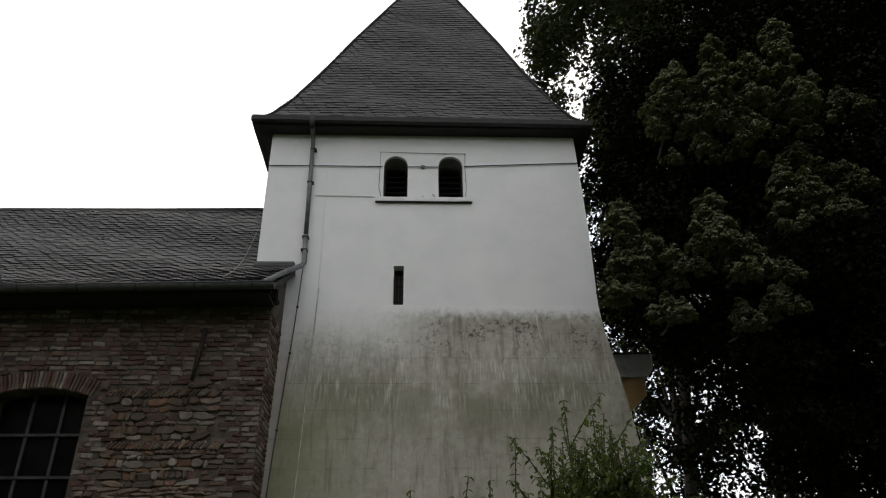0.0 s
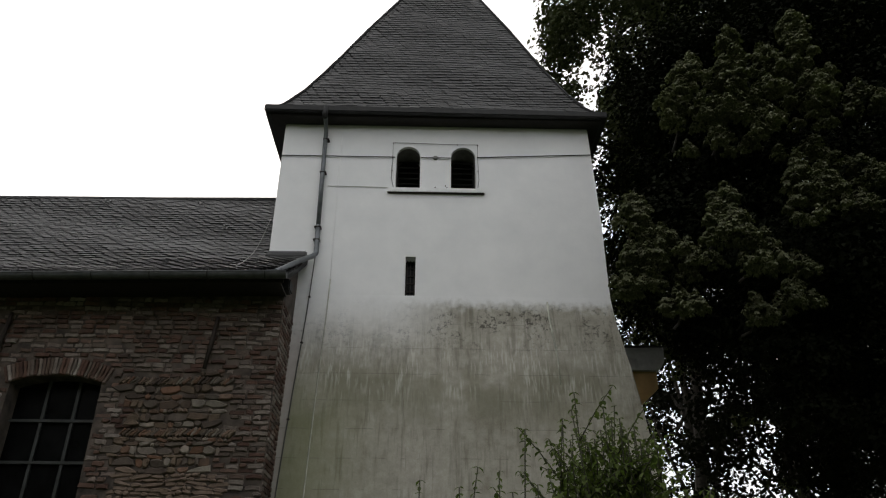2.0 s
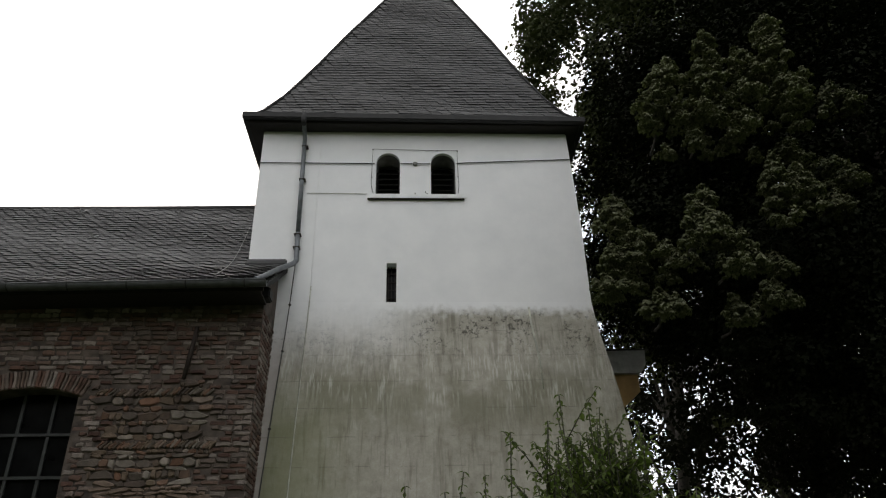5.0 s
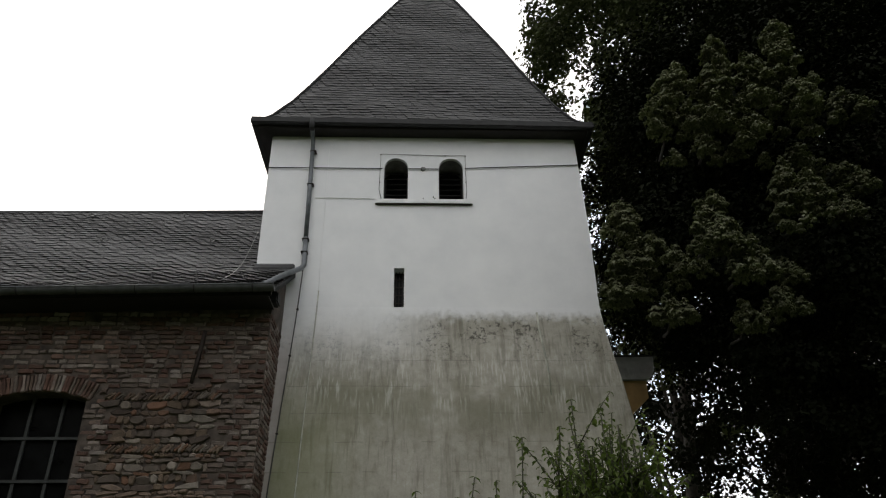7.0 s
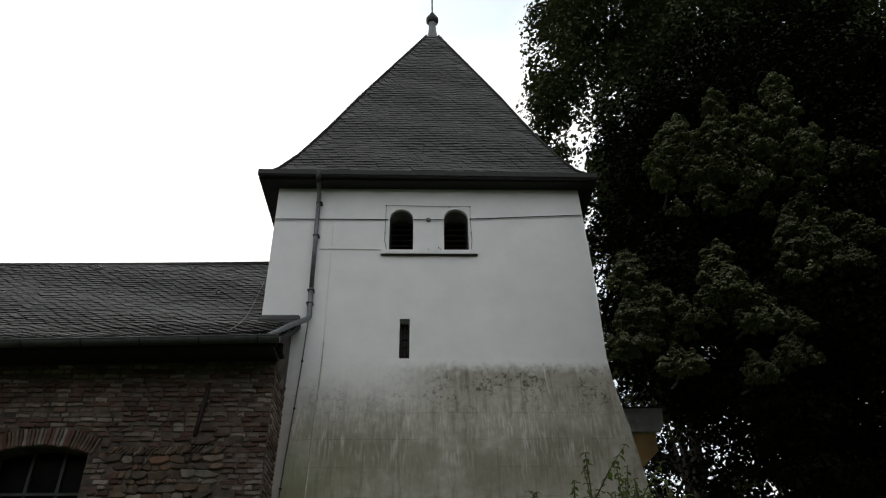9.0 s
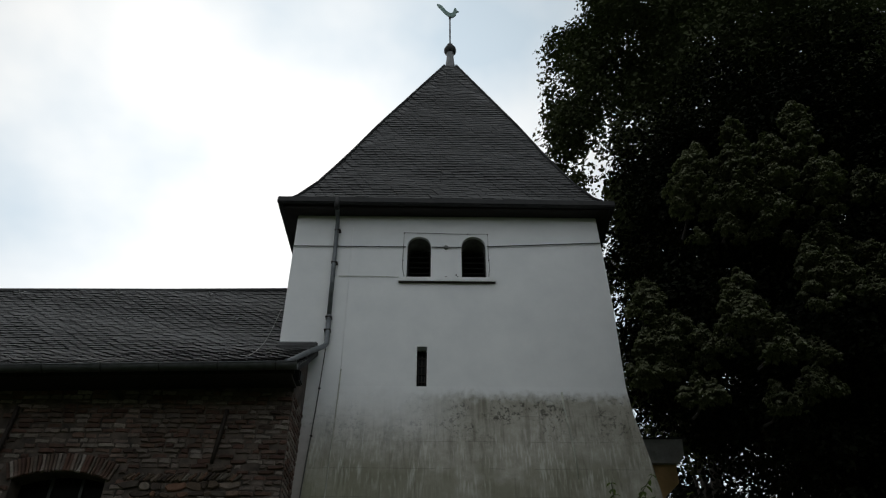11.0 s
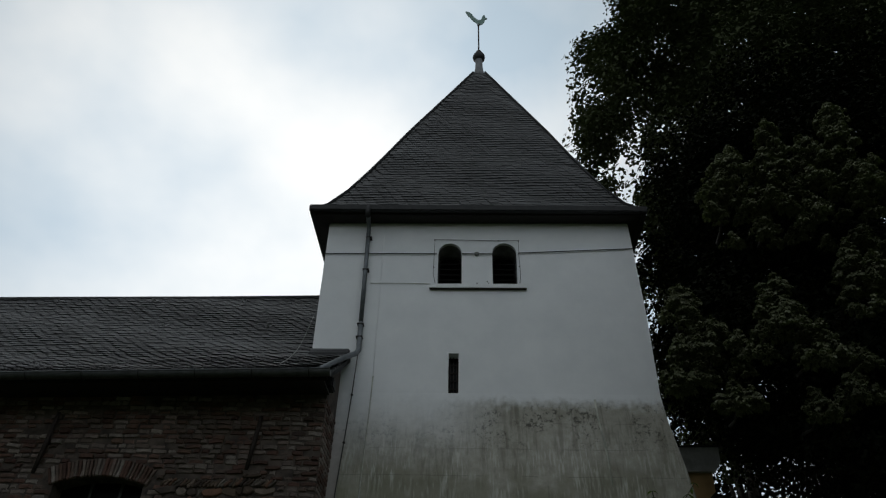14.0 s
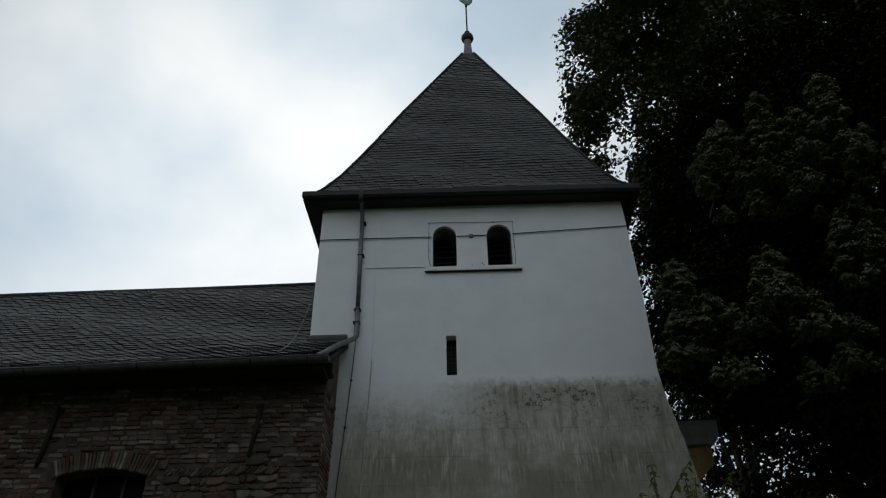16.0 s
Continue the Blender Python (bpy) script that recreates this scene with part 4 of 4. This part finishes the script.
def frame_matrix(o, u, v, lift):
    """Origin, across and up-slope directions; the foot stands off by lift."""
    u, v = Vector(u).normalized(), Vector(v).normalized()
    n = u.cross(v).normalized()
    v2 = (v - n * lift).normalized()
    n2 = u.cross(v2).normalized()
    return Matrix(((u.x, v2.x, n2.x, o.x), (u.y, v2.y, n2.y, o.y), (u.z, v2.z, n2.z, o.z), (0, 0, 0, 1)))


def tower_slates():
    rng = random.Random(5)
    shapes = [slate_shape(0.205, 0.19, s) for s in range(4)]
    field = Pieces("slate", tower_roof, "slate_part", "slate", 300)
    arc = [0.0]
    for (h0, z0), (h1, z1) in zip(PROFILE, PROFILE[1:]):
        arc.append(arc[-1] + math.hypot(h1 - h0, z1 - z0))
    hs, zs_ = [p[0] for p in PROFILE], [p[1] for p in PROFILE]
    for side in range(4):
        turn = Matrix.Rotation(radians(90 * side), 4, "Z")
        s, row = -0.06, 0
        while s < arc[-1] - 0.08:
            step = 0.112
            h, z = float(np.interp(max(s, 0), arc, hs)), float(np.interp(max(s, 0), arc, zs_))
            h2, z2 = float(np.interp(s + 0.3, arc, hs)), float(np.interp(s + 0.3, arc, zs_))
            up = Vector((0, h - h2, z2 - z))
            n = int(2 * h / 0.205) + 1
            for i in range(n):
                u = -h + 0.08 + (i + 0.5 * (row % 2)) * 0.205 + rng.uniform(-0.008, 0.008)
                # courses climb a little towards one side
                o = turn @ Vector((u, -h - (0.006 if side == 0 else -0.012), z + 0.018 * math.sin(u * 1.3 + row * 0.4) + rng.uniform(-0.008, 0.008)))
                o += Vector((lean(z), CY, 0))
                ux = turn.to_3x3() @ Vector((1, 0, -0.045 + rng.uniform(-0.02, 0.02)))
                m = frame_matrix(o, ux, turn.to_3x3() @ up, (0.115 if side == 0 else 0.03) + rng.uniform(-0.012, 0.022))
                k = rng.randrange(4)
                run = (h - h2) / max(1e-6, up.length)
                lo, hi = -h - u + 0.012, h - u - 0.012
                outline = shapes[k][0][:7]
                if all(lo + p[1] * run < p[0] < hi - p[1] * run for p in outline):
                    field.add(k, shapes[k], m, side == 0 and z < 17.2)
                else:
                    ring = clip([(p[0], p[1]) for p in outline], lambda p: p[0] - lo - p[1] * run)
                    ring = clip(ring, lambda p: hi - p[1] * run - p[0])
                    if len(ring) > 2:
                        field.add(None, piece_mesh("slate", ring, 0.020), m, False)
            s += step
            row += 1
    field.finish()


tower_slates()


def nave_slates():
    rng = random.Random(11)
    shapes = [slate_shape(0.198, 0.17, s) for s in range(4)]
    field = Pieces("slate", nave_roof, "slate_part", "slate", 300)
    arc = [0.0]
    for (y0, z0), (y1, z1) in zip(ROOF, ROOF[1:]):
        arc.append(arc[-1] + math.hypot(y1 - y0, z1 - z0))
    ys, zs_ = [p[0] for p in ROOF], [p[1] for p in ROOF]
    s, row = -0.05, 0
    while s < arc[-1] - 0.05:
        y, z = float(np.interp(max(s, 0), arc, ys)), float(np.interp(max(s, 0), arc, zs_))
        y2, z2 = float(np.interp(s + 0.25, arc, ys)), float(np.interp(s + 0.25, arc, zs_))
        up = Vector((0, y2 - y, z2 - z))
        x = -2.37 if y < -0.15 else XL - 0.11
        x -= 0.10 * (row % 2)
        while x > NX0:
            if up.length > 0.05:
                swell = 0.02 * math.sin(x * 0.9 + row * 0.3) * (1 if row else 0)
                o = Vector((x, y, z + sag(x, z) + swell + rng.uniform(-0.007, 0.007)))
                m = frame_matrix(o, (1, 0, -0.05 + rng.uniform(-0.025, 0.025)), up, 0.11 + rng.uniform(-0.015, 0.03))
                k = rng.randrange(4)
                field.add(k, shapes[k], m, x > -5.6)
            x -= 0.204 + rng.uniform(-0.006, 0.006)
        s += 0.103
        row += 1
    field.finish()


nave_slates()


def masonry():
    rng = random.Random(4)
    face = Matrix(((1, 0, 0, 0), (0, 0, -1, 0), (0, 1, 0, 0), (0, 0, 0, 1)))  # outline x-y to wall x-z, thickness to -y
    turn_side = Matrix(((0, 0, 1, 0), (1, 0, 0, 0), (0, 1, 0, 0), (0, 0, 0, 1)))  # onto the end of the wall, facing +x
    bricks = Pieces("brick", nave_wall, "brick_part", "brick", 300)
    rubble = Pieces("stone", nave_wall, "stone", "stone", 120)

    def brick_shape(w, h, seed):
        q = random.Random(seed)
        j = lambda: q.uniform(-0.009, 0.009)
        low = [(-w / 2 + w * t + j(), -h / 2 + j()) for t in (0.03, 0.35, 0.68, 0.97)]
        top = [(w / 2 - w * t + j(), h / 2 + j()) for t in (0.03, 0.35, 0.68, 0.97)]
        return piece_mesh("brick", low + [(w / 2 + j(), j())] + top + [(-w / 2 + j(), j())], 0.046, 0.013)

    kinds = {(w, s): brick_shape(w, 0.060, s * 7 + int(w * 100)) for w in (0.225, 0.11, 0.17) for s in range(8)}
    arch_band = 0.255

    def in_window(x, z, grow):
        if abs(x - ACX) > (WX1 - WX0) / 2 + grow * (0.4 if z < WSPRING else 0.75):
            return False
        if z < WSPRING:
            return True
        return math.hypot(x - ACX, z - (WCROWN - ARAD)) < ARAD + grow

    def in_rubble(x, z):
        wob = 0.12 * noise.noise(Vector((x * 1.7, z * 2.3, 3.0)))
        right = -2.98 + 0.10 * math.sin(z * 9) + wob
        left = -4.55 + 0.10 * math.sin(z * 7) + wob
        return left < x < right and z < 5.33 + wob and z > 3.0

    z, row = 2.6, 0
    while z < 6.60:
        x = NX1 - 0.006
        first = True
        while x > -10.5:
            if first:
                w = 0.225 if row % 2 else 0.11
                first = False
            else:
                w = rng.choice((0.225, 0.17, 0.11, 0.17, 0.225))
            xc = x - w / 2
            hits_window = in_window(xc, z, 0.03) or in_window(xc - w * 0.45, z, 0.0) or in_window(xc + w * 0.45, z, 0.0)
            over = z > WSPRING - 0.1 and in_window(xc, z, arch_band + 0.03)
            if not hits_window and not over and not in_rubble(xc, z):
                s = rng.randrange(8)
                wav = 0.010 * noise.noise(Vector((xc * 0.8, z * 0.7, 0))) + 0.008 * math.sin(xc * 1.1)
                m = Matrix.Translation((xc, NY + 0.026 + rng.uniform(-0.010, 0.009), z + wav + rng.uniform(-0.006, 0.006))) @ face @ Matrix.Rotation(rng.gauss(0, 0.03), 4, "Z") @ Matrix.Diagonal((rng.uniform(0.94, 1.04), rng.uniform(0.82, 1.12), rng.uniform(0.6, 1.25), 1))
                bricks.add((w, s), kinds[(w, s)], m, xc > -4.6 and z > 3.7)
            x -= w + rng.uniform(0.010, 0.022)
        # the end of the wall
        y = NY + 0.01
        while y < NY + 0.9:
            w = 0.11 if (row % 2 and y < NY + 0.05) else 0.225
            s = rng.randrange(4)
            if y + w < NY + 0.98:
                m = Matrix.Translation((NX1 - 0.034 + rng.uniform(-0.004, 0.004), y + w / 2, z)) @ turn_side
                bricks.add((w, s), kinds[(w, s)], m, False)
            y += w + 0.013
        z += 0.0755
        row += 1
    # soldier arch over the window
    n = 29
    soldier = [brick_shape(0.044, arch_band, 90 + i) for i in range(4)]
    for i in range(n):
        a = (AA + 0.03) * (2 * (i + 0.5) / n - 1)
        c = Vector((ACX + (ARAD + arch_band / 2 + 0.004) * math.sin(a), NY + 0.006 + rng.uniform(-0.01, 0.006), WCROWN - ARAD + (ARAD + arch_band / 2 + 0.004) * math.cos(a)))
        k = rng.randrange(4)
        bricks.add(("s", k), soldier[k], Matrix.Translation(c) @ face @ Matrix.Rotation(-a, 4, "Z"), True)
    bricks.finish()

    # rubble: uneven courses of rough stones, with bands of slanting bricks
    z = 3.05
    while z < 5.36:
        h = rng.choice((0.045, 0.055, 0.06, 0.07, 0.085, 0.12))
        slant = 4.40 < z < 4.52 or 5.12 < z < 5.20
        if slant:
            h = 0.13
        x = -4.72
        while x < -2.86:
            w = 0.055 if slant else rng.choice((0.06, 0.09, 0.12, 0.16, 0.21, 0.30))
            xc, zc = x + w / 2, z + h / 2 + 0.012 * math.sin(x * 5)
            if in_rubble(xc, zc):
                if slant:
                    shape = brick_shape(0.044, h * 1.05, rng.randrange(999))
                    m = Matrix.Translation((xc, NY + 0.008 + rng.uniform(-0.008, 0.008), zc)) @ face @ Matrix.Rotation(-0.75 + rng.gauss(0, 0.1), 4, "Z")
                else:
                    k = rng.randint(6, 9)
                    ph = rng.uniform(0, 6)
                    ring = []
                    for i in range(k):
                        a = 2 * math.pi * (i + 0.5) / k + rng.uniform(-0.3, 0.3)
                        c_, s_ = math.cos(a), math.sin(a)
                        q = 1 / max(abs(c_), abs(s_)) * rng.uniform(0.86, 1.16)
                        ring.append((c_ * q * w / 2, s_ * q * h / 2))
                    shape = piece_mesh("stone", ring, rng.uniform(0.034, 0.07), 0.016)
                    m = Matrix.Translation((xc, NY + 0.022, zc)) @ face @ Matrix.Rotation(rng.gauss(0, 0.10), 4, "Z") @ Matrix.Rotation(rng.gauss(0, 0.12), 4, "X")
                rubble.add(rng.random(), shape, m, not slant)
            x += w + rng.uniform(-0.012, 0.010)
        z += h + rng.uniform(-0.006, 0.012)
    rubble.finish()


masonry()
